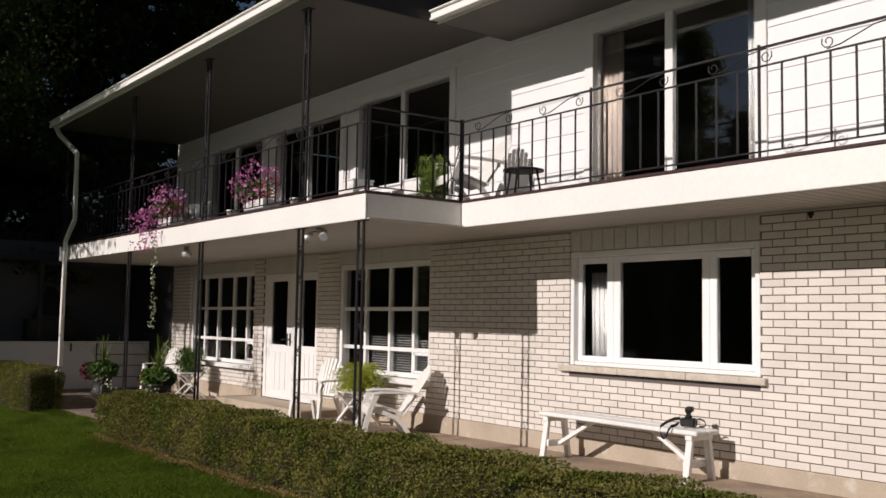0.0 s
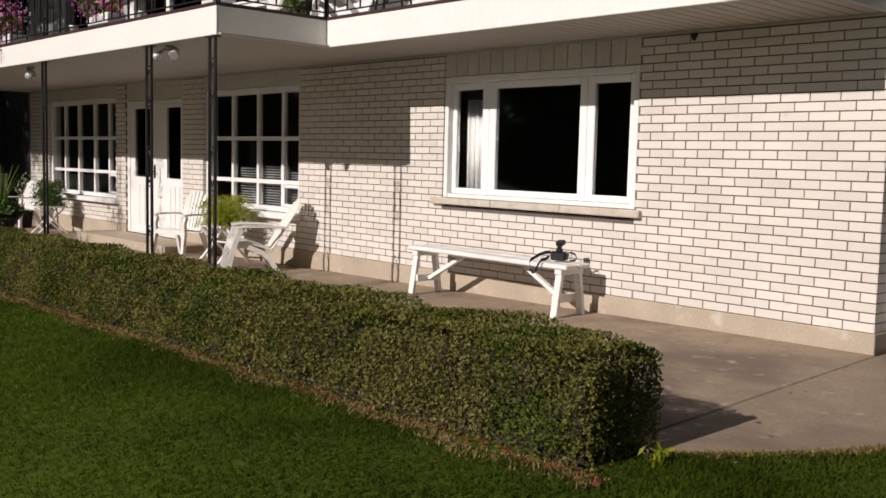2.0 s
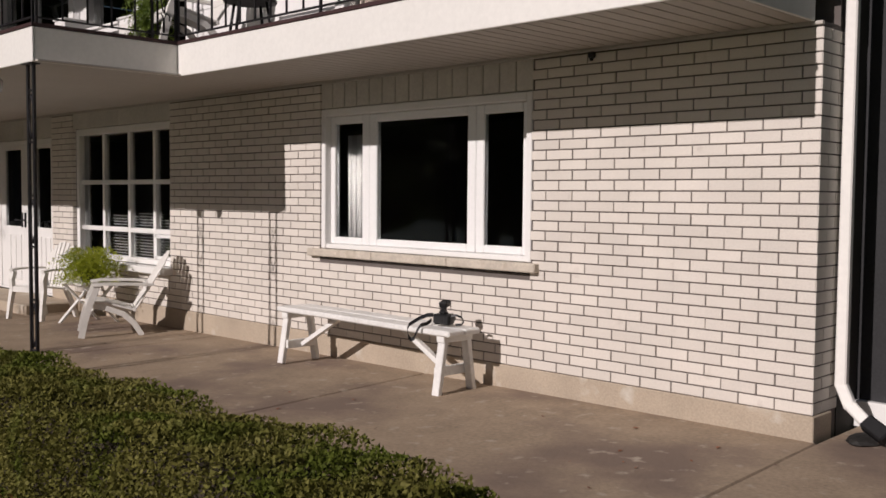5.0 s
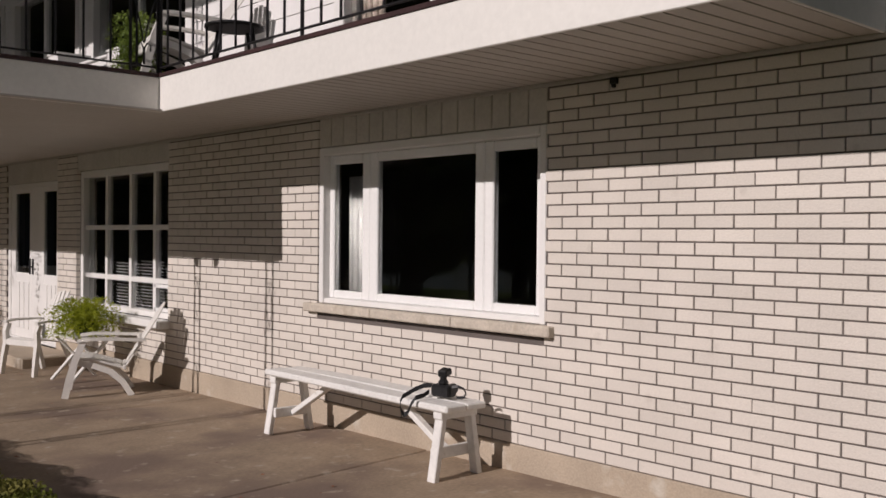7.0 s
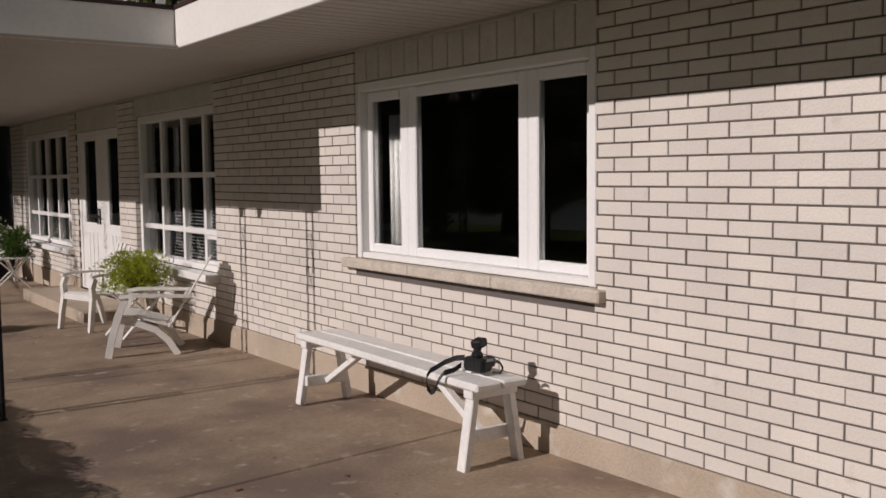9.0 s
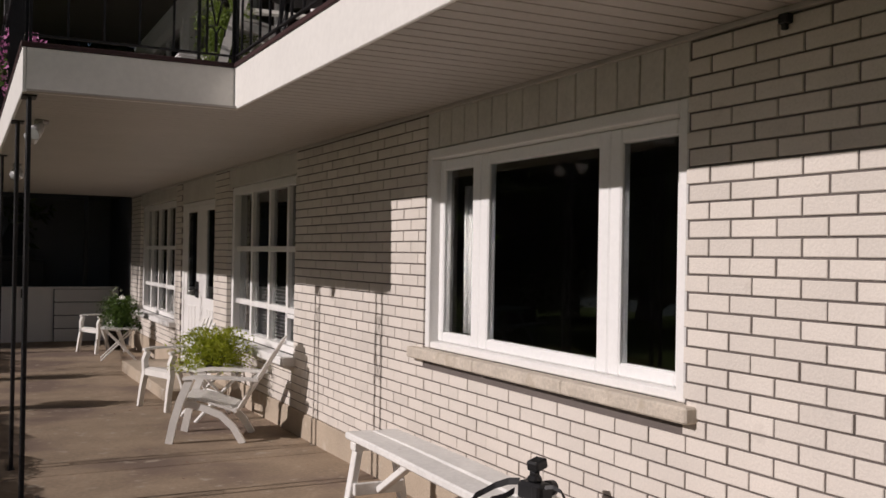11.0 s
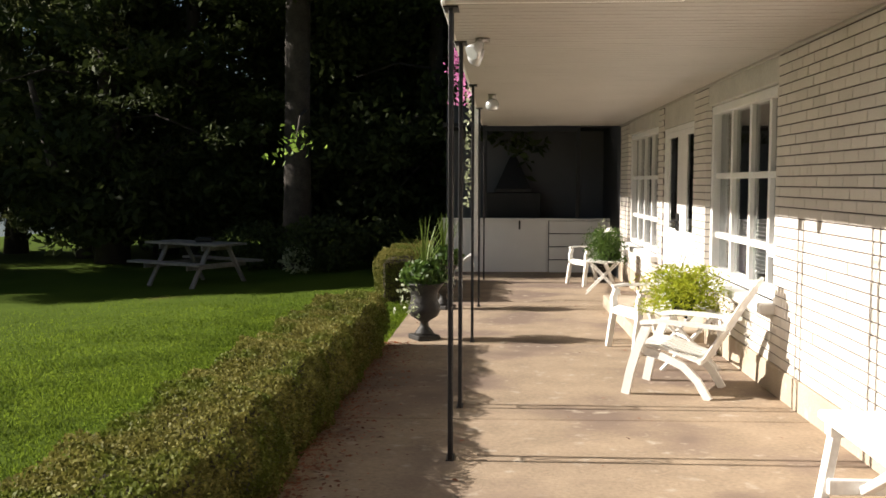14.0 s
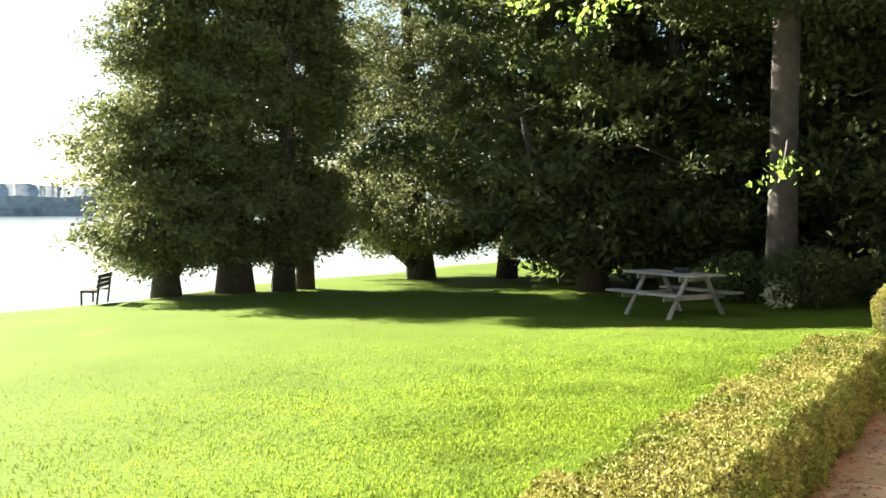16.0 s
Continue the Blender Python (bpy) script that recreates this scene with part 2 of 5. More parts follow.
def tube(bm, pts, radius, sides=8, close=False):
    """A round bar along points; radius a number or one for each point."""
    pts = [Vector(p) for p in pts]
    rs = radius if isinstance(radius, (list, tuple)) else [radius] * len(pts)
    rings = []
    n0 = None
    for i, p in enumerate(pts):
        d = (pts[min(i + 1, len(pts) - 1)] - pts[max(i - 1, 0)]).normalized()
        if n0 is None:
            n0 = d.orthogonal().normalized()
        n0 = (n0 - d * n0.dot(d)).normalized()
        b = d.cross(n0)
        rings.append([bm.verts.new(p + rs[i] * (math.cos(a) * n0 + math.sin(a) * b)) for a in (2 * math.pi * k / sides for k in range(sides))])
    for a, b in zip(rings, rings[1:]):
        for k in range(sides):
            f = bm.faces.new((a[k], a[(k + 1) % sides], b[(k + 1) % sides], b[k]))
            f.smooth = True
    bm.faces.new(rings[0][::-1])
    bm.faces.new(rings[-1])


def lathe(bm, profile, sides=20, centre=(0, 0)):
    rings = []
    for r, z in profile:
        rings.append([bm.verts.new((centre[0] + r * math.cos(2 * math.pi * k / sides), centre[1] + r * math.sin(2 * math.pi * k / sides), z)) for k in range(sides)])
    for a, b in zip(rings, rings[1:]):
        for k in range(sides):
            f = bm.faces.new((a[k], a[(k + 1) % sides], b[(k + 1) % sides], b[k]))
            f.smooth = True
    bm.faces.new(rings[0][::-1])
    bm.faces.new(rings[-1])


def ribbon(bm, pts, width, thick, across):
    """A flat strip of some thickness along points; width along the direction across."""
    pts = [Vector(p) for p in pts]
    a = Vector(across).normalized()
    rows = []
    ws = width if isinstance(width, (list, tuple)) else [width] * len(pts)
    for i, p in enumerate(pts):
        d = (pts[min(i + 1, len(pts) - 1)] - pts[max(i - 1, 0)]).normalized()
        nrm = d.cross(a).normalized()
        rows.append([bm.verts.new(p + a * sx * ws[i] / 2 + nrm * sy * thick / 2) for sx, sy in ((-1, -1), (1, -1), (1, 1), (-1, 1))])
    for r, s in zip(rows, rows[1:]):
        for k in range(4):
            bm.faces.new((r[k], r[(k + 1) % 4], s[(k + 1) % 4], s[k]))
    bm.faces.new(rows[0][::-1])
    bm.faces.new(rows[-1])


def part(name, bm, material, parent=None, label=""):
    me = bpy.data.meshes.new(name)
    bmesh.ops.recalc_face_normals(bm, faces=bm.faces)
    bm.to_mesh(me)
    bm.free()
    me.materials.append(material)
    ob = new(name, me)
    ob.parent = parent
    if label:
        tagged(ob, label)
    return ob


def thing(name, at, label, category, group="", turn=0.0, kind=""):
    ob = new(name)
    ob.empty_display_size = 0.1
    ob.matrix_basis = pose(*at, 0, 0, turn)
    return tagged(ob, label, category, group, kind)


def structure(name, bm, material, label="", category=""):
    return tagged(part(name, bm, material), label, category, kind="structure")


def leaf_mesh(name, centres, along, across, material, parent=None, label="", fold=0.25):
    """Many small four-cornered leaves, one island each: centre, half length and half width vectors."""
    c, a, b = (np.asarray(v, float) for v in (centres, along, across))
    n = len(c)
    nrm = np.cross(a, b)
    nrm /= np.linalg.norm(nrm, axis=1)[:, None] + 1e-9
    lift = nrm * np.linalg.norm(b, axis=1)[:, None] * fold
    v = np.stack([c - a, c + b * 0.9 + lift - a * 0.1, c + a, c - b * 0.9 + lift - a * 0.1], 1).reshape(-1, 3)
    me = bpy.data.meshes.new(name)
    me.vertices.add(4 * n)
    me.vertices.foreach_set("co", v.ravel())
    me.loops.add(4 * n)
    me.loops.foreach_set("vertex_index", np.arange(4 * n, dtype=np.int32))
    me.polygons.add(n)
    me.polygons.foreach_set("loop_start", np.arange(0, 4 * n, 4, dtype=np.int32))
    me.update(calc_edges=True)
    me.materials.append(material)
    ob = new(name, me)
    ob.parent = parent
    if label:
        tagged(ob, label)
    return ob


def unit(rng, n):
    v = rng.normal(size=(n, 3))
    return v / np.linalg.norm(v, axis=1)[:, None]


def any_across(rng, d):
    a = np.cross(d, unit(rng, len(d)))
    return a / (np.linalg.norm(a, axis=1)[:, None] + 1e-9)


# ---- ground, lake, patio ----
def shore_x(y):
    return -19.0 - 0.12 * max(0.0, min(y - 10, 15)) + 0.35 * math.sin(y * 0.55)


def lawn_z(x, y):
    z = ground_z(max(x, -16), min(max(y, -12), 30)) - 0.012 - 0.17 * max(0.0, min(1.0, (-3.8 - x) / 4))
    d = shore_x(y) - x
    if d > -1.0:
        z -= 0.9 * min(1.0, (d + 1.0) / 2.2) ** 1.5 if d < 1.2 else 0.9 + min(3.0, (d - 1.2) * 0.2)
    if x < -3.6:
        z += 0.02 * noise.noise((x * 0.5, y * 0.5, 0))
    return z


bm = bmesh.new()
xs = [-3000, -600, -120, -50, -30] + [-24 + 0.6 * i for i in range(36)] + [-2.2, 0, 6, 20, 80, 400, 3000]
ys = [-3000, -400, -80, -25, -12] + [-10 + 0.6 * i for i in range(80)] + [42, 60, 120, 500, 3000]
grid = [[bm.verts.new((x, y, lawn_z(x, y) if -60 < x < -3.3 else (lawn_z(x, y) if x < -3.3 else ground_z(min(x, 6), min(max(y, -12), 30)) - (0.05 if not (-3.3 < x < 0 and y < -1.2) else 0.012)))) for y in ys] for x in xs]
for i in range(len(xs) - 1):
    for j in range(len(ys) - 1):
        f = bm.faces.new((grid[i][j], grid[i + 1][j], grid[i + 1][j + 1], grid[i][j + 1]))
        f.smooth = True
ground = structure("ground", bm, M_GROUND, "sunlit green lawn sloping down to the lake", "lawn")

M_WATER = material("lake_water", (0.10, 0.13, 0.15), 0.12, vary=0.1, scale=0.3, grain=3.0, bump=0.35, spec=0.6)
water = structure("water", block(-2900, -18.8, -2900, 2900, -1.3, -0.78), M_WATER, "bright rippled lake reflecting the low sun", "lake")

# concrete patio: separate slabs with narrow recessed joints
patio = thing("patio", (0, 0, 0), "worn brown concrete patio with control joints", "patio", kind="structure")


def slab(x0, x1, y0, y1, cut=None):
    bm = bmesh.new()
    pts = cut or [(x0, y0), (x1, y0), (x1, y1), (x0, y1)]
    top = [bm.verts.new((x, y, ground_z(x, y))) for x, y in pts]
    low = [bm.verts.new((x, y, ground_z(x, y) - 0.12)) for x, y in pts]
    bm.faces.new(top)
    for k in range(len(pts)):
        bm.faces.new((top[k], low[k], low[(k + 1) % len(pts)], top[(k + 1) % len(pts)]))
    bmesh.ops.bevel(bm, geom=[e for e in bm.edges if all(v in top for v in e.verts)], offset=0.009, segments=1, affect="EDGES")
    part("slab", bm, M_PATIO, patio)


for a, b in ((3.03, 6.1), (6.1, 9.15), (9.15, 12.2), (12.2, 15.2), (15.2, 19.0)):
    slab(-3.05, -0.004, a + 0.008, b - 0.008, [(-3.05, 2.85), (-0.004, 3.118), (-0.004, 6.092), (-3.05, 6.092)] if a < 4 else None)
slab(0, 0, 0, 0, [(-3.05, -0.13), (-0.004, -0.03), (-0.004, 3.100), (-3.05, 2.832)])
edge = [(-3.05 + 1.25 * t, -0.38 - 0.72 * t - 0.10 * math.sin(math.pi * t)) for t in (0, 0.2, 0.4, 0.6, 0.8, 1.0)]
slab(0, 0, 0, 0, [*edge, (-0.9, -1.75), (0.4, -3.0), (3.0, -5.0), (6.0, -5.0), (6.0, -0.042), (0, -0.042), (-3.05, -0.142)])

# ---- house shell ----
COURSE, BRICK, JOINT = 0.0706, 0.228, 0.0085
BASE_Z, TOP_Z, END_Y = 0.15, 2.339, 15.95
OPENINGS = [(2.07, 4.47, 0.825, 2.5), (7.05, 9.40, 0.50, 2.5), (10.0, 11.84, -0.2, 2.5), (12.22, 15.05, 0.45, 2.5)]


def wall_cells(y0, y1, z0, z1):
    """The solid rectangles of the front wall that the openings leave."""
    cells, y = [], y0
    for a, b, lo, hi in OPENINGS:
        cells.append((y, a, z0, z1))
        if lo > z0:
            cells.append((a, b, z0, min(lo, z1)))
        if hi < z1:
            cells.append((a, b, hi, z1))
        y = b
    cells.append((y, y1, z0, z1))
    return cells


wall_front = thing("wall_front", (0, 0, 0), "cream painted running-bond brick wall with dark joints", "wall", kind="structure")
bm = bmesh.new()
for a, b, lo, hi in wall_cells(0.0, END_Y, BASE_Z - 0.02, 2.361):
    e = -0.0059 if hi < 2.3 else 0.006
    cube(bm, 0.008, 0.24, a + e, b - e, lo, hi - (0.004 if hi < 2.3 else 0))
part("mortar", bm, M_MORTAR, wall_front, "recessed dark grey mortar")
for a, b in ((-0.012, 10.0), (11.84, END_Y)):
    structure("foundation", block(-0.012, 0.24, a, b, -0.6, BASE_Z - 0.005, 0.006), M_FOUND, "rough tan concrete foundation strip", "foundation")
structure("wall_side", block(0.24, 0.33, 0.007, 0.24, -0.2, 2.6), M_MORTAR)
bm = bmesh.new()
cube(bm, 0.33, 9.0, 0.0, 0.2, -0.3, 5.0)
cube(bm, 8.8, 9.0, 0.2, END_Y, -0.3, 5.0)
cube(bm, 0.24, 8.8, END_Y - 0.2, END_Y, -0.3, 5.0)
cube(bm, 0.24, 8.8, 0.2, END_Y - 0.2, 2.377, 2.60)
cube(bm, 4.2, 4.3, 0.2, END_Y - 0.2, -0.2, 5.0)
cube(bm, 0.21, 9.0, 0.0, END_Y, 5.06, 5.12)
structure("wall_inner", bm, M_ROOM, "inner walls and floors, their dimness put into the colour", "wall")
structure("floor_inner", block(0.24, 8.8, 0.2, END_Y - 0.2, -0.2, 0.02), M_ROOM, "indoor floor, its dimness put into the colour", "floor")

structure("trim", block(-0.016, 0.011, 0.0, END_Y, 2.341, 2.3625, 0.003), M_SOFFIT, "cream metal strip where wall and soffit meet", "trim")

# framed board panels over the openings
for i, (a, b, z) in enumerate(((2.07, 4.47, 2.125), (7.05, 9.40, 2.16), (10.0, 11.84, 2.08), (12.22, 15.05, 2.16))):
    p = thing("trim", (0, 0, 0), "weathered off-white board panel over the opening", "panel", kind="structure")
    step = 0.155 if i == 0 else (b - a) / 2
    k = max(1, round((b - a) / step))
    for j in range(k):
        w = (b - a) / k
        part("board", block(0.012, 0.2, a + j * w + 0.004, a + (j + 1) * w - 0.004, z + 0.002, 2.359, 0.004), M_PANEL, p)
    part("backing", block(0.03, 0.19, a, b, z + 0.004, 2.357), M_MORTAR, p)


def pane(y0, y1, z0, z1, x, parent):
    ob = part("pane", block(x - 0.003, x + 0.003, y0, y1, z0, z1), M_GLASS, parent)
    ob.visible_shadow = False
    return ob


def grid_window(name, y0, y1, z0, z1, ycuts, zcuts, label, sash=None):
    """A white timber window with thick glazing bars."""
    w = thing(name, (0, 0, 0), label, "window", kind="structure")
    f = 0.075
    bm = bmesh.new()
    cube(bm, 0.05, 0.19, y0, y0 + f, z0, z1, 0.005)
    cube(bm, 0.05, 0.19, y1 - f, y1, z0, z1, 0.005)
    cube(bm, 0.05, 0.19, y0 + f, y1 - f, z1 - f, z1, 0.005)
    cube(bm, 0.05, 0.19, y0 + f, y1 - f, z0, z0 + 0.06, 0.005)
    part("window_frame", bm, M_WHITE, w)
    for y in ycuts:
        part("glazing_bar", block(0.085, 0.15, y - 0.028, y + 0.028, z0 + 0.06, z1 - f, 0.005), M_WHITE, w)
    ye, ze = [y0 + f, *ycuts, y1 - f], [z0 + 0.06, *zcuts, z1 - f]
    for z in zcuts:
        for a, b in zip(ye, ye[1:]):
            part("glazing_bar", block(0.08, 0.145, a + (0.028 if a != ye[0] else 0), b - (0.028 if b != ye[-1] else 0), z - 0.026, z + 0.026, 0.005), M_WHITE, w)
    for a, b in zip(ye, ye[1:]):
        for c, d in zip(ze, ze[1:]):
            pane(a, b, c, d, 0.125, w)
    if sash:
        a, b, c, d = sash
        bm = bmesh.new()
        for q in ((a, a + 0.035, c, d), (b - 0.035, b, c, d), (a, b, c, c + 0.035), (a, b, d - 0.035, d)):
            cube(bm, 0.07, 0.11, q[0], q[1], q[2], q[3], 0.003)
        part("sliding_sash", bm, M_VINYL, w)
    return w


# picture window
w1 = thing("window_1", (0, 0, 0), "large white vinyl picture window with two narrow side lights", "window", kind="structure")
bm = bmesh.new()
LIGHTS = [(2.21, 2.586), (2.76, 3.798), (3.986, 4.347)]
cube(bm, 0.01, 0.15, 2.075, 2.13, 0.905, 2.12, 0.006)
cube(bm, 0.01, 0.15, 4.41, 4.465, 0.905, 2.12, 0.006)
cube(bm, 0.01, 0.15, 2.13, 4.41, 2.06, 2.12, 0.006)
cube(bm, 0.02, 0.15, 2.13, 4.41, 0.905, 0.945, 0.006)
part("window_frame", bm, M_WHITE, w1)
for a, b in ((2.132, 2.67), (2.672, 3.89), (3.892, 4.408)):
    la, lb = next((p, q) for p, q in LIGHTS if p > a and q < b)
    bm = bmesh.new()
    cube(bm, 0.072, 0.13, a, la, 0.947, 2.058, 0.008)
    cube(bm, 0.072, 0.13, lb, b, 0.947, 2.058, 0.008)
    cube(bm, 0.072, 0.13, la, lb, 1.99, 2.058, 0.008)
    cube(bm, 0.072, 0.13, la, lb, 0.947, 1.007, 0.008)
    part("sash", bm, M_VINYL, w1)
    pane(la, lb, 1.007, 1.99, 0.095, w1)
for k in range(3):
    a = 1.985 + k * 0.868
    part("window_sill", block(-0.058, 0.03, a + 0.002, a + 0.866, 0.836, 0.902, 0.008), M_STONE, w1, "pitted limestone sill")
grid_window("window_2", 7.055, 9.395, 0.58, 2.155, (7.535, 8.115, 8.745), (0.95, 1.505), "white multi-pane window with half-lowered blinds", (7.13, 7.50, 0.645, 0.92))
part("window_sill", block(-0.10, 0.048, 7.0, 9.45, 0.50, 0.575, 0.008), M_WHITE, bpy.data.objects["window_2"])
grid_window("window_3", 12.225, 15.045, 0.53, 2.155, (12.66, 13.24, 13.9, 14.5), (0.95, 1.51), "white multi-pane window in tree shade", (12.30, 12.63, 0.60, 0.92))
part("window_sill", block(-0.10, 0.048, 12.1, 15.1, 0.45, 0.525, 0.008), M_WHITE, bpy.data.objects["window_3"])

# entrance doors
def glazed_leaf(y0, y1, z0, z1, g0, g1, gz0, gz1, mirror):
    d = thing("door_1", (0, 0, 0), "white glazed entrance door, closed, with lower panels", "door", "pair of entrance doors", kind="structure")
    bm = bmesh.new()
    cube(bm, 0.03, 0.075, y0, g0, z0, z1, 0.004)
    cube(bm, 0.03, 0.075, g1, y1, z0, z1, 0.004)
    cube(bm, 0.03, 0.075, g0, g1, gz1, z1, 0.004)
    cube(bm, 0.03, 0.075, g0, g1, z0, gz0, 0.004)
    leaf = part("door_leaf", bm, M_WHITE, d)
    for k in range(3):
        w = (g1 - g0) / 3
        part("lower_panel", block(0.020, 0.030, g0 + k * w + 0.015, g0 + (k + 1) * w - 0.015, z0 + 0.12, gz0 - 0.12, 0.004), M_WHITE, leaf)
    pane(g0, g1, gz0, gz1, 0.045, d)
    hy = y0 + 0.05 if mirror else y1 - 0.05
    bm = bmesh.new()
    cube(bm, 0.015, 0.03, hy - 0.02, hy + 0.02, 0.90, 1.10, 0.004)
    tube(bm, [(0.018, hy, 1.0), (-0.03, hy, 1.0), (-0.03, hy + (0.09 if mirror else -0.09), 1.0)], 0.011)
    part("door_handle", bm, M_BLACK, leaf, "dark lever handle on a plate")


glazed_leaf(10.96, 11.74, 0.06, 2.02, 11.04, 11.58, 0.91, 1.955, True)
glazed_leaf(10.0 + 0.06, 10.955, 0.06, 2.02, 10.10, 10.53, 0.91, 1.955, False)
bm = bmesh.new()
cube(bm, 0.018, 0.14, 10.005, 10.058, 0.03, 2.075, 0.005)
cube(bm, 0.018, 0.14, 11.742, 11.835, 0.03, 2.075, 0.005)
cube(bm, 0.018, 0.14, 10.058, 11.742, 2.022, 2.075, 0.005)
cube(bm, 0.018, 0.14, 10.058, 11.742, 0.03, 0.058, 0.005)
structure("door_frame", bm, M_WHITE, "white painted door frame", "door frame")
structure("doorstep", block(-0.66, -0.014, 9.25, 12.2, -0.3, 0.028, 0.012), M_FOUND, "low concrete doorstep", "step")

# things inside the windows
bm = bmesh.new()
for k in range(9):
    y = 4.02 + k * 0.035
    tube(bm, [(0.22 + 0.012 * (k % 2), y, 1.0), (0.22 + 0.012 * (k % 2), y + 0.01, 1.9)], 0.022, 8)
tagged(part("curtain", bm, M_CURTAIN), "pale sheer curtain hanging in folds behind the side light", "curtain")
for a, b, top in ((7.15, 7.5, 1.12), (7.56, 8.09, 1.18), (8.14, 8.72, 1.15)):
    bl = thing("window_blind", (0, 0, 0), "white venetian blind behind the lower panes", "blind", "blinds")
    for k in range(int((top - 0.62) / 0.034)):
        z = 0.63 + k * 0.034
        bm = bmesh.new()
        beam(bm, (0.21, a, z), (0.21, b, z), 0.026, 0.003, (0.5, 0, 1))
        part("slat", bm, M_BLIND, bl)

# ---- balcony ----
FASCIA_LO, FASCIA_HI = 2.361, 2.622
deck = thing("balcony", (0, 0, 0), "cantilevered balcony with white metal fascia", "balcony", kind="structure")
bm = bmesh.new()
cube(bm, -1.03, 0.0, 0.07, 5.08, 2.377, 2.60)
cube(bm, -2.25, 0.0, 5.08, 15.93, 2.377, 2.60)
part("deck", bm, M_DECK, deck)
part("fascia", block(-1.052, -1.032, 0.05, 5.055, FASCIA_LO, FASCIA_HI, 0.004), M_FASCIA, deck)
part("fascia", block(-2.25, -1.03, 5.055, 5.075, FASCIA_LO, FASCIA_HI, 0.004), M_FASCIA, deck)
part("fascia", block(-2.272, -2.252, 5.055, 15.95, FASCIA_LO, FASCIA_HI, 0.004), M_FASCIA, deck)
part("fascia", block(-1.03, 0.0, 0.05, 0.068, FASCIA_LO, FASCIA_HI, 0.004), M_FASCIA, deck)
part("fascia", block(-2.25, 0.0, 15.932, 15.95, FASCIA_LO, FASCIA_HI, 0.004), M_FASCIA, deck)
for q in ((-1.062, -1.02, 0.04, 5.045), (-2.282, -1.02, 5.045, 5.085), (-2.282, -2.24, 5.085, 15.96)):
    part("edge_strip", block(*q, 2.623, 2.652, 0.004), M_TRIM, deck, "dark maroon metal edge strip")
structure("balcony_floor", block(-2.24, 0.0, 5.09, 15.93, 2.604, 2.628), M_DECK)
structure("balcony_floor", block(-1.02, 0.0, 0.07, 5.085, 2.604, 2.628), M_DECK)
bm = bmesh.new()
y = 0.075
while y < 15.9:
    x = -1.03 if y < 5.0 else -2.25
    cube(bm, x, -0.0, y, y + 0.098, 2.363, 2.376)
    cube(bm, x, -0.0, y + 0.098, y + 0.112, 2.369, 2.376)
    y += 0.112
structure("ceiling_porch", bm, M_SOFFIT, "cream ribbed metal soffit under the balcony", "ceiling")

# ---- upper storey ----
upper = thing("wall_upper", (0, 0, 0), "white horizontal lap siding", "wall", kind="structure")
UP_OPEN = [(2.03, 4.17, 4.49), (6.60, 8.92, 4.53), (9.33, 11.53, 4.46), (11.97, 14.24, 4.45)]
z = 2.63
while z < 5.05:
    y = 0.0
    for a, b, hi in UP_OPEN + [(END_Y, END_Y, 0)]:
        if z < hi + 0.1 and a != b:
            spans = [(y, a - 0.07)]
        else:
            spans = [(y, b if a != b else END_Y)]
        for p, q in spans:
            if q - p > 0.02:
                bm = bmesh.new()
                vs = [bm.verts.new(v) for v in ((-0.004, p, z + 0.2), (-0.014, p, z), (-0.004, p, z), (-0.004, q, z + 0.2), (-0.014, q, z), (-0.004, q, z))]
                for f in ((0, 1, 2), (3, 5, 4), (0, 3, 4, 1), (1, 4, 5, 2), (0, 2, 5, 3)):
                    bm.faces.new([vs[k] for k in f])
                part("siding_board", bm, M_SIDING, upper)
        y = (b + 0.07) if (z < hi + 0.1 and a != b) else b
    z += 0.2
bm = bmesh.new()
y = 0.0
for a, b, hi in UP_OPEN:
    cube(bm, 0.0, 0.2, y, a, 2.6, 5.05)
    cube(bm, 0.0, 0.2, a, b, hi, 5.05)
    y = b
cube(bm, 0.0, 0.2, y, END_Y, 2.6, 5.05)
part("sheathing", bm, M_SIDING, upper)


def sliding_door(y0, y1, hi, label, curtain=False):
    w = thing("window_4", (0, 0, 0), label, "sliding door", "balcony doors", kind="structure")
    f = 0.06
    bm = bmesh.new()
    for q in ((y0 - 0.065, y0 + f, 2.655, hi + 0.07), (y1 - f, y1 + 0.065, 2.655, hi + 0.07), (y0 + f, y1 - f, hi - 0.02, hi + 0.07), (y0 + f, y1 - f, 2.655, 2.70)):
        cube(bm, -0.03, 0.1, *q, 0.005)
    part("window_frame", bm, M_WHITE, w)
    mid = (y0 + y1) / 2
    bm = bmesh.new()
    cube(bm, 0.0, 0.07, mid - 0.05, mid + 0.05, 2.70, hi - 0.02, 0.005)
    part("meeting_stile", bm, M_WHITE, w)
    near = pane(y0 + f, mid - 0.05, 2.70, hi - 0.02, 0.03, w)
    if curtain:
        near.data.materials[0] = M_REFLECT
    pane(mid + 0.05, y1 - f, 2.70, hi - 0.02, 0.05, w)
    if curtain:
        for a, n in ((y1 - 0.31, 8), (y0 + 0.08, 5)):
            bm = bmesh.new()
            for k in range(n):
                tube(bm, [(0.16 + 0.015 * (k % 2), a + k * 0.036, 2.72), (0.16 + 0.015 * (k % 2), a + k * 0.036, hi - 0.03)], 0.024, 8)
            tagged(part("curtain", bm, M_DRAPE if n == 8 else M_CURTAIN), "tan drawn-back drape inside the balcony door" if n == 8 else "pale drawn-back curtain inside the balcony door", "curtain", "curtains")


for k, (a, b, hi) in enumerate(UP_OPEN):
    sliding_door(a, b, hi, "white framed glass balcony door", k == 0)

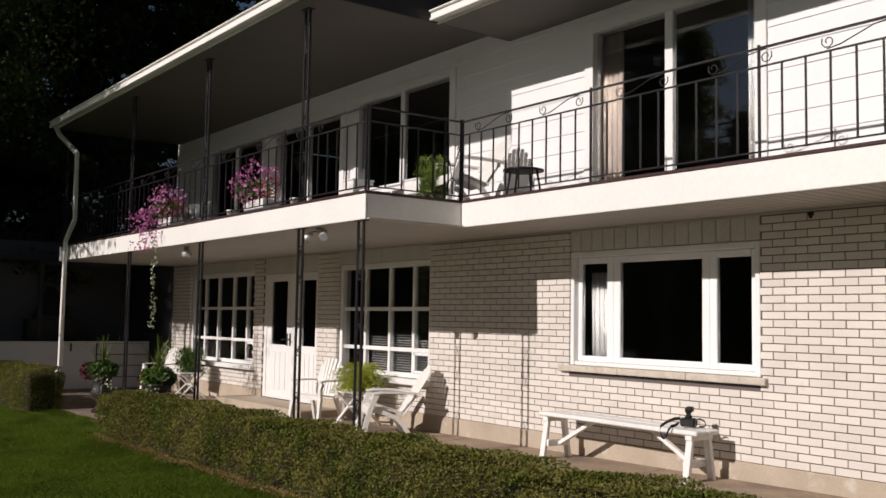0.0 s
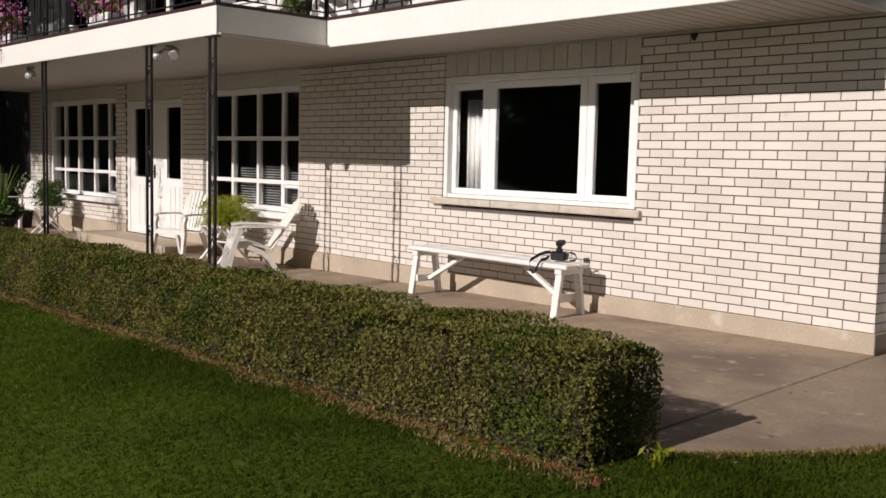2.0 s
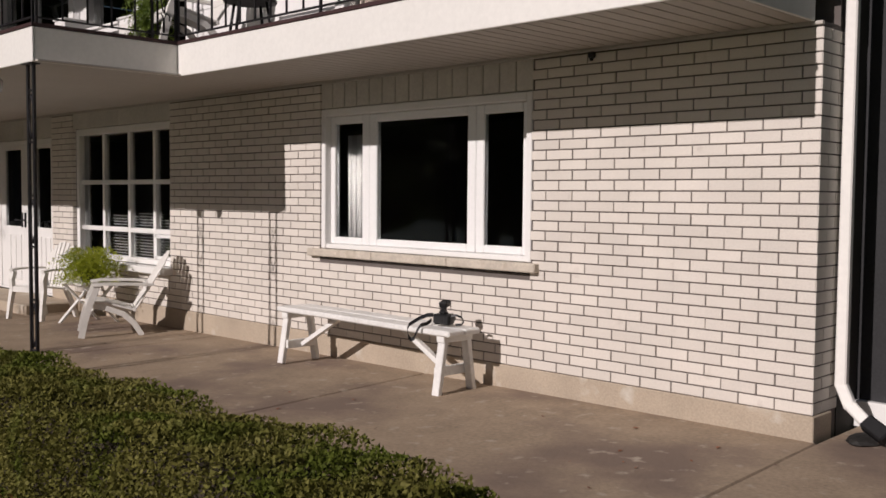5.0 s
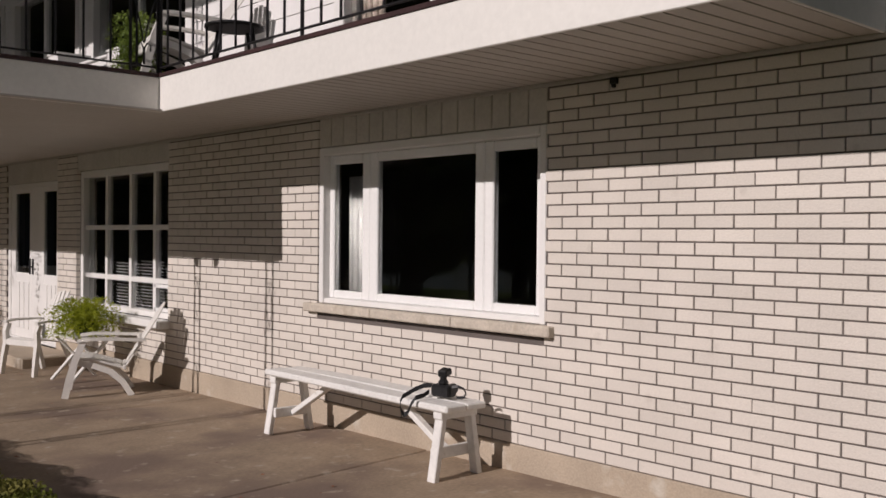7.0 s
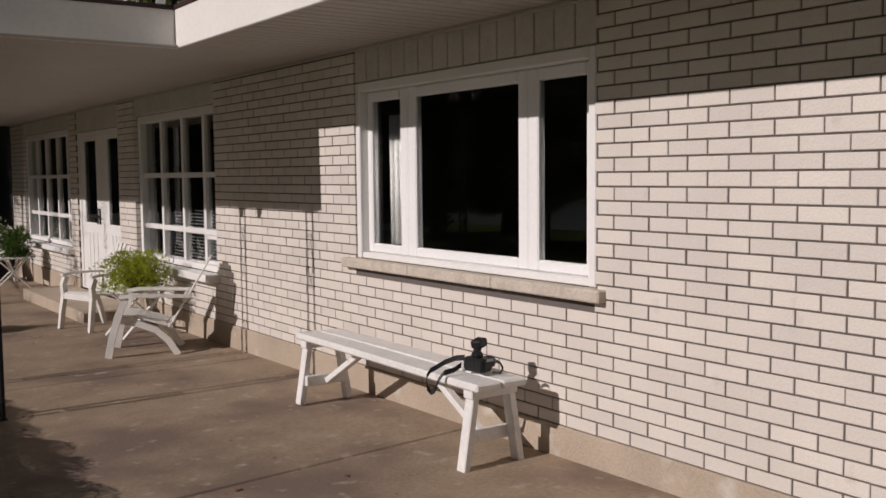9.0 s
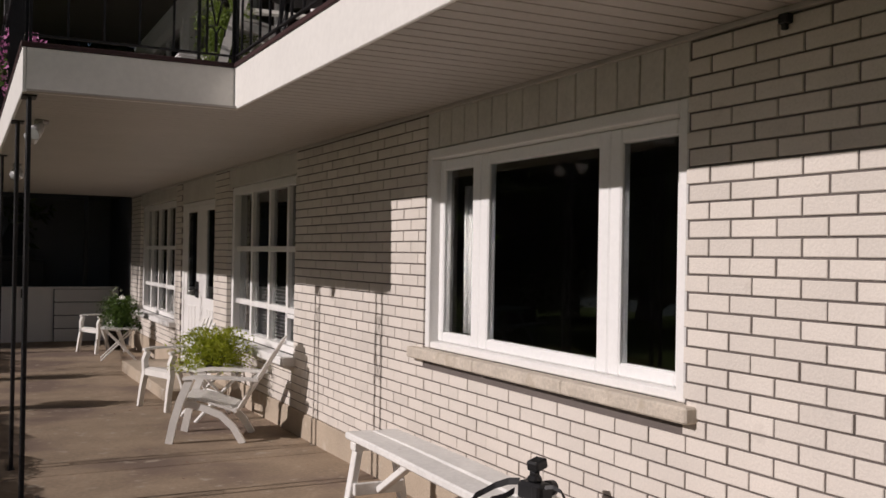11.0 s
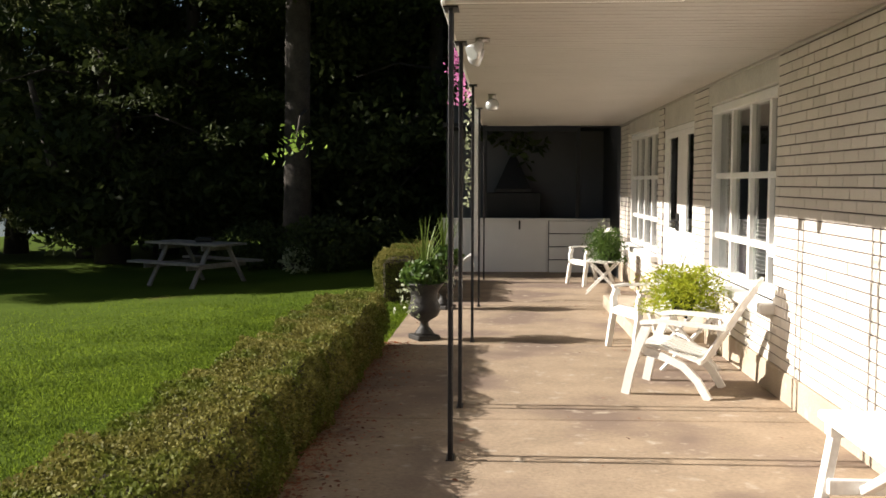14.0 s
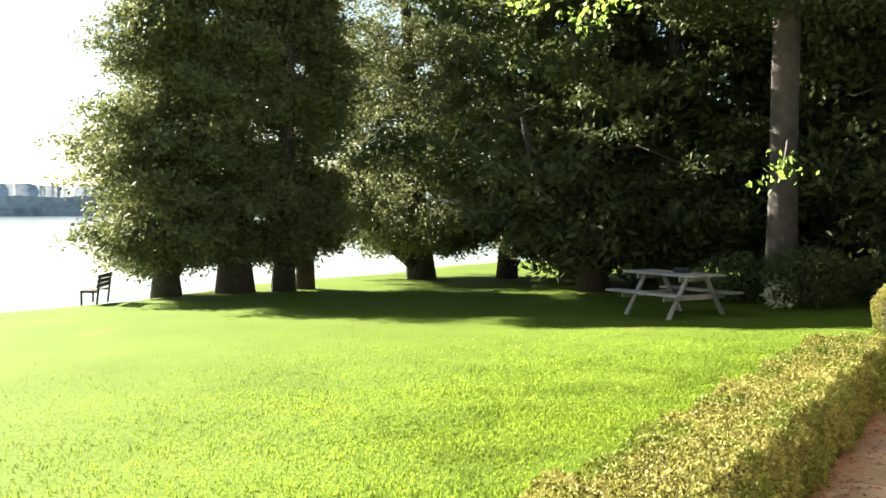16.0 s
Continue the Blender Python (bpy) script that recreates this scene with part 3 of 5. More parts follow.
# ---- eaves and roof ----
roof = thing("roof", (0, 0, 0), "dark shingle roof with white eaves gutters", "roof", kind="structure")
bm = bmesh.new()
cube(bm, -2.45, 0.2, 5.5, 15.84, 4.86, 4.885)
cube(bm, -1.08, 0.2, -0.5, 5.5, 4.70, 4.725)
structure("soffit_upper", bm, M_EAVE, "plain cream soffit under the eaves, darkened in colour for shade", "soffit")
bm = bmesh.new()
for x, y0, y1, z in ((-2.45, 5.5, 15.85, 4.86), (-1.08, -0.6, 5.5, 4.70)):
    vs = [bm.verts.new(v) for v in ((x - 0.05, y0, z + 0.14), (x - 0.05, y1, z + 0.14), (5.0, y1, z + 2.1), (5.0, y0, z + 2.1), (x - 0.05, y0, z + 0.17), (x - 0.05, y1, z + 0.17), (5.0, y1, z + 2.14), (5.0, y0, z + 2.14))]
    for f in ((0, 1, 2, 3), (4, 7, 6, 5), (0, 4, 5, 1), (1, 5, 6, 2), (2, 6, 7, 3), (3, 7, 4, 0)):
        bm.faces.new([vs[k] for k in f])
part("shingles", bm, M_ROOF, roof)
part("gable_end", block(-2.44, 0.2, 5.48, 5.5, 4.70, 5.05), M_SHED, roof)
for x, y0, y1, z in ((-2.47, 5.48, 15.85, 4.85), (-1.10, -0.6, 5.47, 4.68)):
    bm = bmesh.new()
    cube(bm, x - 0.012, x, y0, y1, z, z + 0.13, 0.003)
    part("eaves_board", bm, M_WHITE, roof)
    bm = bmesh.new()
    cube(bm, x - 0.11, x - 0.014, y0, y1, z + 0.03, z + 0.042)
    cube(bm, x - 0.104, x - 0.096, y0, y1, z + 0.041, z + 0.125, 0.002)
    cube(bm, x - 0.134, x - 0.090, y0, y1, z + 0.118, z + 0.136, 0.004)
    cube(bm, x - 0.120, x - 0.090, y0, y1, z + 0.022, z + 0.050, 0.004)
    part("gutter", bm, M_FASCIA, roof, "white metal gutter")


def downspout(pts, label, r=0.045):
    d = thing("downspout", (0, 0, 0), label, "downspout", "downspouts")
    bm = bmesh.new()
    for p, q in zip(pts, pts[1:]):
        p, q = Vector(p), Vector(q)
        e = (q - p).normalized() * 0.02
        beam(bm, p - e, q + e, r * 1.5, r * 2, (0.02, 1, 0.03), 0.008)
    part("pipe", bm, M_FASCIA, d)
    return d


downspout([(-2.50, 15.72, 4.88), (-2.46, 15.60, 4.72), (-2.31, 14.95, 4.30), (-2.31, 14.90, 3.08), (-2.35, 15.28, 2.70), (-2.35, 15.30, 0.32), (-2.70, 15.26, 0.06), (-2.74, 15.26, -0.12)], "white metal downspout beside the end of the balcony")

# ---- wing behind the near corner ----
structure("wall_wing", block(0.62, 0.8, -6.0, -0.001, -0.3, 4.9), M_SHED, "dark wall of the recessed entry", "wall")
structure("baseboard", block(0.57, 0.618, -6.0, -0.01, 0.0, 0.16, 0.004), M_WHITE, "white painted base board", "base board")
d = downspout([(0.27, -0.05, 4.7), (0.27, -0.05, 0.30), (0.25, -0.11, 0.19), (0.20, -0.22, 0.12)], "white downspout with a dark outlet at the house corner", 0.034)
bm = bmesh.new()
beam(bm, (0.20, -0.22, 0.12), (0.15, -0.36, 0.06), 0.075, 0.09, (0.02, 1, 0.03), 0.01)
part("outlet", bm, M_BLACK, d, "black plastic outlet")

# ---- wrought-iron posts and railings ----
def iron_post(x, y, z0, z1, label, group):
    p = thing("iron_post", (x, y, z0), label, "post", group)
    h, s = z1 - z0, 0.052
    for sgn in (-1, 1):
        part("upright", block(-0.012, 0.012, sgn * s - 0.012, sgn * s + 0.012, 0, h, 0.002), M_IRON, p)
    part("foot_plate", block(-0.022, 0.022, -s - 0.018, s + 0.018, 0, 0.006), M_IRON, p)
    part("top_plate", block(-0.04, 0.04, -s - 0.03, s + 0.03, h - 0.01, h - 0.001), M_IRON, p)
    n = max(2, round(h / 0.75))
    for k in range(n):
        c = (k + 0.5) * h / n
        bm = bmesh.new()
        for sgn in (-1, 1):
            pts = [(0, sgn * (s - 0.012) * math.cos(a), c + 0.17 * a / 1.57) for a in [-1.57 + 3.14 * i / 10 for i in range(11)]]
            tube(bm, pts, 0.005, 6)
            curl = [(0, sgn * (0.018 - 0.016 * math.cos(a)) , c + 0.19 + 0.016 * math.sin(a)) for a in [0.6 * i for i in range(8)]]
            tube(bm, curl, 0.0045, 6)
            tube(bm, [(q[0], q[1], 2 * c - q[2]) for q in curl], 0.0045, 6)
        part("scroll", bm, M_IRON, p)
    return p


for y in (5.2, 6.47, 9.27, 12.12, 15.8):
    iron_post(-2.225, y, ground_z(-2.2, y), 2.362, "slim black wrought-iron post holding up the balcony", "lower posts")
for y in (6.44, 9.2, 12.15, 15.8):
    iron_post(-2.225, y, 2.654, 4.861, "slim black wrought-iron post under the eaves", "upper posts")


def railing(p, q, label, gap=0.2005, first=0.0, period=1.012):
    """Balcony railing from p to q: three rails, plain balusters, and scrolls between the two upper rails."""
    p, q = Vector(p), Vector(q)
    r = thing("railing", p, label, "railing", "balcony railings", math.degrees(math.atan2((q - p).y, (q - p).x)))
    n = (q - p).length
    for name, z, h in (("top_rail", 0.858, 0.018), ("middle_rail", 0.712, 0.012), ("bottom_rail", 0.045, 0.012)):
        bm = bmesh.new()
        cube(bm, 0, n, -0.011, 0.011, z - h / 2, z + h / 2, 0.002)
        part(name, bm, M_IRON, r)
    spots = [(0.0, True), (n, True)]
    k = 0
    while first + k * gap < n - 0.06:
        if first + k * gap > 0.06:
            spots.append((first + k * gap, k % 9 == 0 and k > 0))
        k += 1
    for x, big in spots:
        w = 0.009 if big else 0.0065
        part("newel" if big else "baluster", block(x - w, x + w, -w, w, 0.0 if big else 0.045, 0.885 if big else 0.712), M_IRON, r)
    for i in range(int((n + 0.15) / period)):
        a, b = i * period + 0.20, i * period + 0.81
        bm = bmesh.new()
        for c, sg in ((a + 0.06, 1), (b - 0.06, -1)):
            tube(bm, [(c + sg * 0.056 * (1 - t / 14) * math.cos(0.75 * t + 2.6), 0, 0.785 + 0.056 * (1 - t / 14) * math.sin(0.75 * t + 2.6)) for t in range(11)], 0.0048, 6)
        tube(bm, [(a + 0.05, 0, 0.730), (a + 0.16, 0, 0.745), (b - 0.2, 0, 0.83), (b - 0.06, 0, 0.845)], 0.0048, 6)
        part("scroll", bm, M_IRON, r)
    return r


railing((-1.04, 5.06, 2.652), (-1.04, 0.1, 2.652), "black iron balcony railing with scrollwork", first=0.115)
back = railing((-2.23, 5.07, 2.652), (-1.06, 5.07, 2.652), "short black iron return railing at the balcony step", period=3.0)
bm = bmesh.new()
for sg in (-1, 1):
    tube(bm, [(1.06 + sg * 0.004, 0, 0.22), (1.06 + sg * 0.03, 0, 0.36), (1.06 + sg * 0.075, 0, 0.52), (1.06 + sg * 0.095, 0, 0.56), (1.06 + sg * 0.075, 0, 0.575), (1.06 + sg * 0.06, 0, 0.55)], 0.006, 6)
    tube(bm, [(1.06 + sg * 0.05, 0, 0.16), (1.06 + sg * 0.055, 0, 0.20), (1.06 + sg * 0.025, 0, 0.22), (1.06 + sg * 0.004, 0, 0.18), (1.06 + sg * 0.004, 0, 0.06)], 0.006, 6)
part("ornament", bm, M_IRON, back, "lyre-shaped iron scroll panel")
part("newel", block(0.945, 0.963, -0.009, 0.009, 0.0, 0.885), M_IRON, back)
railing((-2.25, 15.9, 2.652), (-2.25, 5.09, 2.652), "long black iron railing along the wide balcony")

# ---- hedges ----
def hedge(name, x0, x1, y0, y1, h, n, label, seed):
    rng = np.random.default_rng(seed)
    hd = thing(name, ((x0 + x1) / 2, (y0 + y1) / 2, ground_z((x0 + x1) / 2, (y0 + y1) / 2)), label, "hedge", "clipped hedges")
    hd.rotation_euler = (0, 0, 0)
    hx, hy = (x1 - x0) / 2, (y1 - y0) / 2
    core = bmesh.new()
    cube(core, -hx + 0.07, hx - 0.07, -hy + 0.07, hy - 0.07, -0.06, h - 0.07, 0.03)
    part("core", core, M_TWIG, hd, "dark woody inside of the hedge")
    top, side, end = 2 * hx * 2 * hy, 2 * hy * h, 2 * hx * h
    tot = top + 2 * side + 2 * end
    k = rng.choice(5, n, p=[top / tot, side / tot, side / tot, end / tot, end / tot])
    u, v, d = rng.uniform(-1, 1, n), rng.uniform(0, 1, n), np.abs(rng.normal(0, 0.030, n)) - 0.022
    c, nm = np.zeros((n, 3)), np.zeros((n, 3))
    fold = u * hy * 9.0 + 1.8 * np.sin(u * hy * 2.3)
    lump = 0.024 * np.sin(u * hy * 5.1 + v * 3) + 0.018 * np.sin(u * hy * 13 + v * 9) - 0.05 * np.maximum(0, np.sin(fold) - 0.72) * (k > 0)
    d = d - lump * (k < 3)
    m = k == 0
    c[m] = np.stack([(2 * v[m] - 1) * hx, u[m] * hy, h - d[m]], 1)
    nm[m] = (0, 0, 1)
    for kk, s in ((1, -1), (2, 1)):
        m = k == kk
        c[m] = np.stack([s * (hx - d[m] - 0.03 * np.maximum(0, v[m] - 0.85) / 0.15 + 0.02 * np.sin(v[m] * 3.1)), u[m] * hy, v[m] * h - 0.03], 1)
        nm[m] = (s, 0, 0)
    for kk, s in ((3, -1), (4, 1)):
        m = k == kk
        c[m] = np.stack([u[m] * hx, s * (hy - d[m]), v[m] * h - 0.03], 1)
        nm[m] = (0, s, 0)
    thin = rng.uniform(size=n) < np.where(v * h < 0.10, 0.45, 1.0) + (k == 0)
    c, nm = c[thin], nm[thin]
    c[:, 2] += -0.009 * c[:, 1]
    n = len(c)
    a = nm * 0.5 + unit(rng, n) * 0.8
    a /= np.linalg.norm(a, axis=1)[:, None]
    s = rng.uniform(0.0075, 0.0145, n)[:, None]
    leaf_mesh("leaves", c, a * s, any_across(rng, a) * s * 0.62, M_HEDGE, hd, "small green and bronze box leaves")


hedge("hedge", -3.58, -3.05, -0.30, 9.05, 0.49, 185000, "low clipped box hedge edging the patio, bronzed by the sun", 1)
hedge("hedge", -3.58, -3.05, 12.6, 15.6, 0.62, 50000, "taller clipped box hedge beyond the urn", 2)

# ---- trees ----
def conifer_crown(name, h, r, n, seed, mat, base=0.06, droop=0.35, size=0.085):
    """A crown of drooping limbs that turn up at their tips, each carrying separate sprays, with gaps between."""
    rng = np.random.default_rng(seed)
    per, leaves = 8, 75 if n > 50000 else 38
    limbs = n // (per * leaves)
    t = rng.uniform(0, 1, limbs) ** 1.2
    env = r * np.minimum(1.0, 0.30 + 4.4 * t) * (1 - t) ** 0.8 + 0.15
    ang = np.arange(limbs) * 2.39996 + rng.normal(0, 0.3, limbs)
    lob = 1 + 0.16 * np.sin(3 * ang + seed + 5 * t) + rng.normal(0, 0.20, limbs)
    reach = env * lob
    z = h * (base + (1 - base) * t)
    f = np.concatenate([np.linspace(0.42, 1.06, per - 1), [0.25]])[None, :] + rng.normal(0, 0.05, (limbs, per))
    swing = rng.normal(0, 0.09, (limbs, per)) + ang[:, None]
    rad = reach[:, None] * f
    up = z[:, None] - droop * rad * 0.5 + 0.20 * reach[:, None] * np.maximum(0, f - 0.7) + rng.normal(0, 0.10, (limbs, per))
    cc = np.stack([rad * np.cos(swing), rad * np.sin(swing), np.maximum(up, 0.45 + 0.9 * rng.uniform(0, 1, (limbs, per)))], 2).reshape(-1, 3)
    out = np.stack([np.cos(swing), np.sin(swing), np.full_like(swing, -0.25)], 2).reshape(-1, 3)
    idx = np.repeat(np.arange(len(cc)), leaves)
    k = len(idx)
    side = np.stack([-out[:, 1], out[:, 0], np.zeros(len(out))], 1)[idx]
    c = cc[idx] + out[idx] * rng.normal(0, 0.20, (k, 1)) + side * rng.normal(0, 0.15, (k, 1)) + rng.normal(0, 0.085, (k, 3)) * np.array([1, 1, 1.3])
    a = out[idx] * 0.6 + unit(rng, k) * 0.7
    a /= np.linalg.norm(a, axis=1)[:, None]
    s = rng.uniform(0.6, 1.3, k)[:, None] * size
    return leaf_mesh(name, c, a * s, any_across(rng, a) * s * 0.45, mat, None, "", 0.35)


def cedar(at, h, r, n, seed, trunk=0.22, lean=(0, 0), base=0.06, label="tall dark green cedar on the lawn by the lake", mat=None, size=0.085):
    t = thing("tree", at, label, "tree", "cedar grove", seed * 47.0)
    bm = bmesh.new()
    tube(bm, [(lean[0] * k / 8, lean[1] * k / 8, h * 0.96 * k / 8 - 0.05) for k in range(9)], [trunk * (1.45 if k == 0 else 1) * (1 - k / 8.6) + 0.02 for k in range(9)], 10)
    tube(bm, [(0, 0, 0.25), (0.32 * r, 0.1 * r, 1.3), (0.5 * r, 0.2 * r, 3.2)], [trunk * 0.75, trunk * 0.55, 0.05], 8)
    part("trunk", bm, M_DBARK, t)
    rng = random.Random(seed)
    for k in range(18):
        bm = bmesh.new()
        f = 0.1 + 0.8 * rng.random()
        a, ln = rng.uniform(0, 6.28), r * (1 - f) ** 0.6 * 0.85
        p = Vector((lean[0] * f, lean[1] * f, h * f))
        tube(bm, [p, p + Vector((math.cos(a) * ln * 0.5, math.sin(a) * ln * 0.5, 0.06)), p + Vector((math.cos(a) * ln, math.sin(a) * ln, -0.15 * ln))], [0.035, 0.022, 0.008], 5)
        part("limb", bm, M_DBARK, t)
    cr = conifer_crown("crown", h, r, n, seed, mat or M_CEDAR, base, size=size)
    cr.parent = t
    return t


for k, (x, y, h, r, n, w) in enumerate(((-18.55, 15.5, 8.4, 2.0, 100000, 0.24), (-17.9, 17.0, 11.5, 2.1, 90000, 0.33), (-17.2, 17.9, 12, 1.6, 60000, 0.20), (-17.2, 18.7, 12.5, 1.35, 60000, 0.17), (-17.0, 23.7, 14, 4.6, 200000, 0.30), (-15.0, 25.2, 14, 3.0, 60000, 0.22), (-12.2, 23.4, 13, 3.0, 90000, 0.22))):
    cedar((x, y, lawn_z(x, y)), h, r, n, k + 1, w, (0.7 * math.sin(k * 2.1), 0.7 * math.cos(k)), 0.075, size=0.064)
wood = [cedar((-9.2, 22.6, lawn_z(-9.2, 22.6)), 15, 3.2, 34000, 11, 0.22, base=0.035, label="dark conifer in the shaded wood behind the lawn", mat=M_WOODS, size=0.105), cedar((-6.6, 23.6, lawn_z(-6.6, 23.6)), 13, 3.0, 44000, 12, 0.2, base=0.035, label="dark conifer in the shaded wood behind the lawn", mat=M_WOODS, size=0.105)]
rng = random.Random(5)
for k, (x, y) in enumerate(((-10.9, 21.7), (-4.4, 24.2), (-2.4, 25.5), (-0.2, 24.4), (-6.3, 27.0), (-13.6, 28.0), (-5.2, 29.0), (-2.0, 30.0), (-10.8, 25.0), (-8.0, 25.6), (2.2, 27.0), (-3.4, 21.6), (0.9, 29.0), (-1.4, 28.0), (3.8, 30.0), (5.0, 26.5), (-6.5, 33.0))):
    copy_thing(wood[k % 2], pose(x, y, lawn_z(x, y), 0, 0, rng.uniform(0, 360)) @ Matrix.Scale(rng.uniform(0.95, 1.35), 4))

# the tall bare trunk with a few pale-leaved twigs
big = thing("tree", (-6.1, 19.5, lawn_z(-6.1, 19.5)), "tall tree with a straight grey trunk and few low leaves", "tree")
bm = bmesh.new()
tube(bm, [(0.02 * k * k * 0.2, 0, 1.6 * k - 0.1) for k in range(10)], [0.36, 0.28, 0.26, 0.255, 0.25, 0.24, 0.23, 0.21, 0.18, 0.14], 14)
part("trunk", bm, M_BARK, big)
rr = np.random.default_rng(3)


def sprig(parent, at, n, spread, mat, size, name="leaves", flat=0.6, label=""):
    c = rr.normal(0, 1, (n, 3)) * np.array([spread, spread, spread * flat]) + np.array(at)
    a = unit(rr, n)
    s = rr.uniform(0.6, 1.2, n)[:, None] * size
    return leaf_mesh(name, c, a * s, any_across(rr, a) * s * 0.55, mat, parent, label)


# its high crown over the lawn, above the eaves' level
g = np.random.default_rng(44)
nodes = []
for k in range(13):
    bm = bmesh.new()
    a = radians(-150 + k * 23)
    ln, z0 = g.uniform(3.2, 5.6), 5.4 + k * 0.33
    tip = Vector((math.cos(a) * ln * 0.8, -1.0 + math.sin(a) * ln, z0 + g.uniform(1.2, 2.6)))
    tube(bm, [(0.1, 0, z0), tip * 0.5 + Vector((0, 0, z0 * 0.5 + 0.3)), tip], [0.09, 0.055, 0.015], 6)
    part("limb", bm, M_BARK, big)
for k in range(780):
    x, y = g.uniform(-4.2, 3.2), g.uniform(-7.4, 4.0)
    low = 5.4 + 0.5 * max(0.0, -1.0 - x) + 1.9 * max(0.0, -6.1 - y) / 1.2
    nodes.append((x, y, low + g.uniform(0, 1) ** 1.3 * 4.8))
idx = np.repeat(np.arange(len(nodes)), 130)
c = np.array(nodes)[idx] + g.normal(0, 1, (len(idx), 3)) * np.array([0.42, 0.34, 0.22])
a = unit(g, len(idx))
s = g.uniform(0.035, 0.07, len(idx))[:, None]
# Uses the shade-darkened leaf colour instead of the twigs' pale green.
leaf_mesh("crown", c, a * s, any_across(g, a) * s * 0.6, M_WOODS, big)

bm = bmesh.new()
tube(bm, [(0.2, -0.1, 3.2), (0.7, -3.0, 2.9), (1.35, -6.4, 2.35)], [0.035, 0.02, 0.008], 6)
tube(bm, [(0.1, -0.1, 6.4), (-0.6, -4.0, 5.6), (-1.0, -7.0, 4.5)], [0.05, 0.03, 0.01], 6)
part("branch", bm, M_BARK, big)
for at, n in (((1.45, -6.7, 2.25), 26), ((1.3, -6.2, 2.42), 22), ((1.15, -6.8, 2.1), 10)):
    sprig(big, at, n, 0.11, M_MAPLE, 0.05)
for at, n in (((-1.1, -7.1, 4.35), 50), ((-0.9, -6.9, 4.6), 40), ((-1.9, -7.3, 4.55), 40), ((-0.3, -7.6, 4.5), 24)):
    sprig(big, at, n, 0.16, M_MAPLE, 0.055)

# ---- patio furniture ----
def adirondack(at, turn, label, group="white resin chairs", s=1.0):
    """A resin chair with flat arms and a fanned slat back; it faces -x before the turn."""
    c = thing("adirondack_chair", at, label, "chair", group, turn)
    for sg in (-1, 1):
        y = sg * 0.275
        bm = bmesh.new()
        ribbon(bm, [(-0.43, y, 0.0), (-0.395, y, 0.17), (-0.345, y, 0.34), (-0.275, y, 0.515)], [0.040, 0.046, 0.052, 0.058], 0.060, (0, 1, 0))
        part("front_leg", bm, M_PLASTIC, c)
        bm = bmesh.new()
        ribbon(bm, [(-0.325, y, 0.520), (-0.22, y, 0.534), (0.0, y, 0.530), (0.27, y, 0.515)], [0.075, 0.095, 0.085, 0.06], 0.024, (0, 1, 0))
        part("armrest", bm, M_PLASTIC, c)
        bm = bmesh.new()
        ribbon(bm, [(-0.36, y * 0.86, 0.325), (-0.18, y * 0.86, 0.285), (-0.03, y * 0.86, 0.225), (0.07, y * 0.86, 0.13), (0.15, y * 0.86, 0.0)], 0.035, 0.054, (0, 1, 0))
        part("side_rail", bm, M_PLASTIC, c)
    bm = bmesh.new()
    ribbon(bm, [(-0.372, 0, 0.318), (-0.362, 0, 0.345), (-0.325, 0, 0.356), (-0.20, 0, 0.345), (-0.06, 0, 0.302), (0.09, 0, 0.256)], 0.475, 0.018, (0, 1, 0))
    part("seat", bm, M_PLASTIC, c)
    for k in range(5):
        o = (k - 2) * 0.078
        bm = bmesh.new()
        ribbon(bm, [(-0.33, o, 0.3665), (-0.20, o, 0.3565), (-0.06, o, 0.3135), (0.05, o, 0.280)], 0.064, 0.006, (0, 1, 0))
        part("seat_slat", bm, M_PLASTIC, c)
    for k in range(7):
        o = k - 3
        top = 0.92 - 0.013 * o * o
        f = (top - 0.25) / 0.67
        p, q = Vector((0.085, o * 0.058, 0.25)), Vector((0.085 + 0.365 * f, o * (0.058 + 0.018 * f), 0.25 + 0.60 * f))
        bm = bmesh.new()
        beam(bm, p, q, 0.053 + 0.012 * f, 0.016, (1, 0, -0.7), 0.006)
        part("back_slat", bm, M_PLASTIC, c)
    bm = bmesh.new()
    cube(bm, 0.20, 0.23, -0.26, 0.26, 0.46, 0.52, 0.006)
    cube(bm, 0.07, 0.10, -0.24, 0.24, 0.24, 0.28, 0.006)
    part("back_rail", bm, M_PLASTIC, c)
    bm = bmesh.new()
    cube(bm, -0.378, -0.355, -0.25, 0.25, 0.25, 0.335, 0.006)
    part("apron", bm, M_PLASTIC, c)
    c.scale = (s, s, s)
    return c


def on_patio(x, y, z=0.0):
    return (x, y, ground_z(x, y) + z)


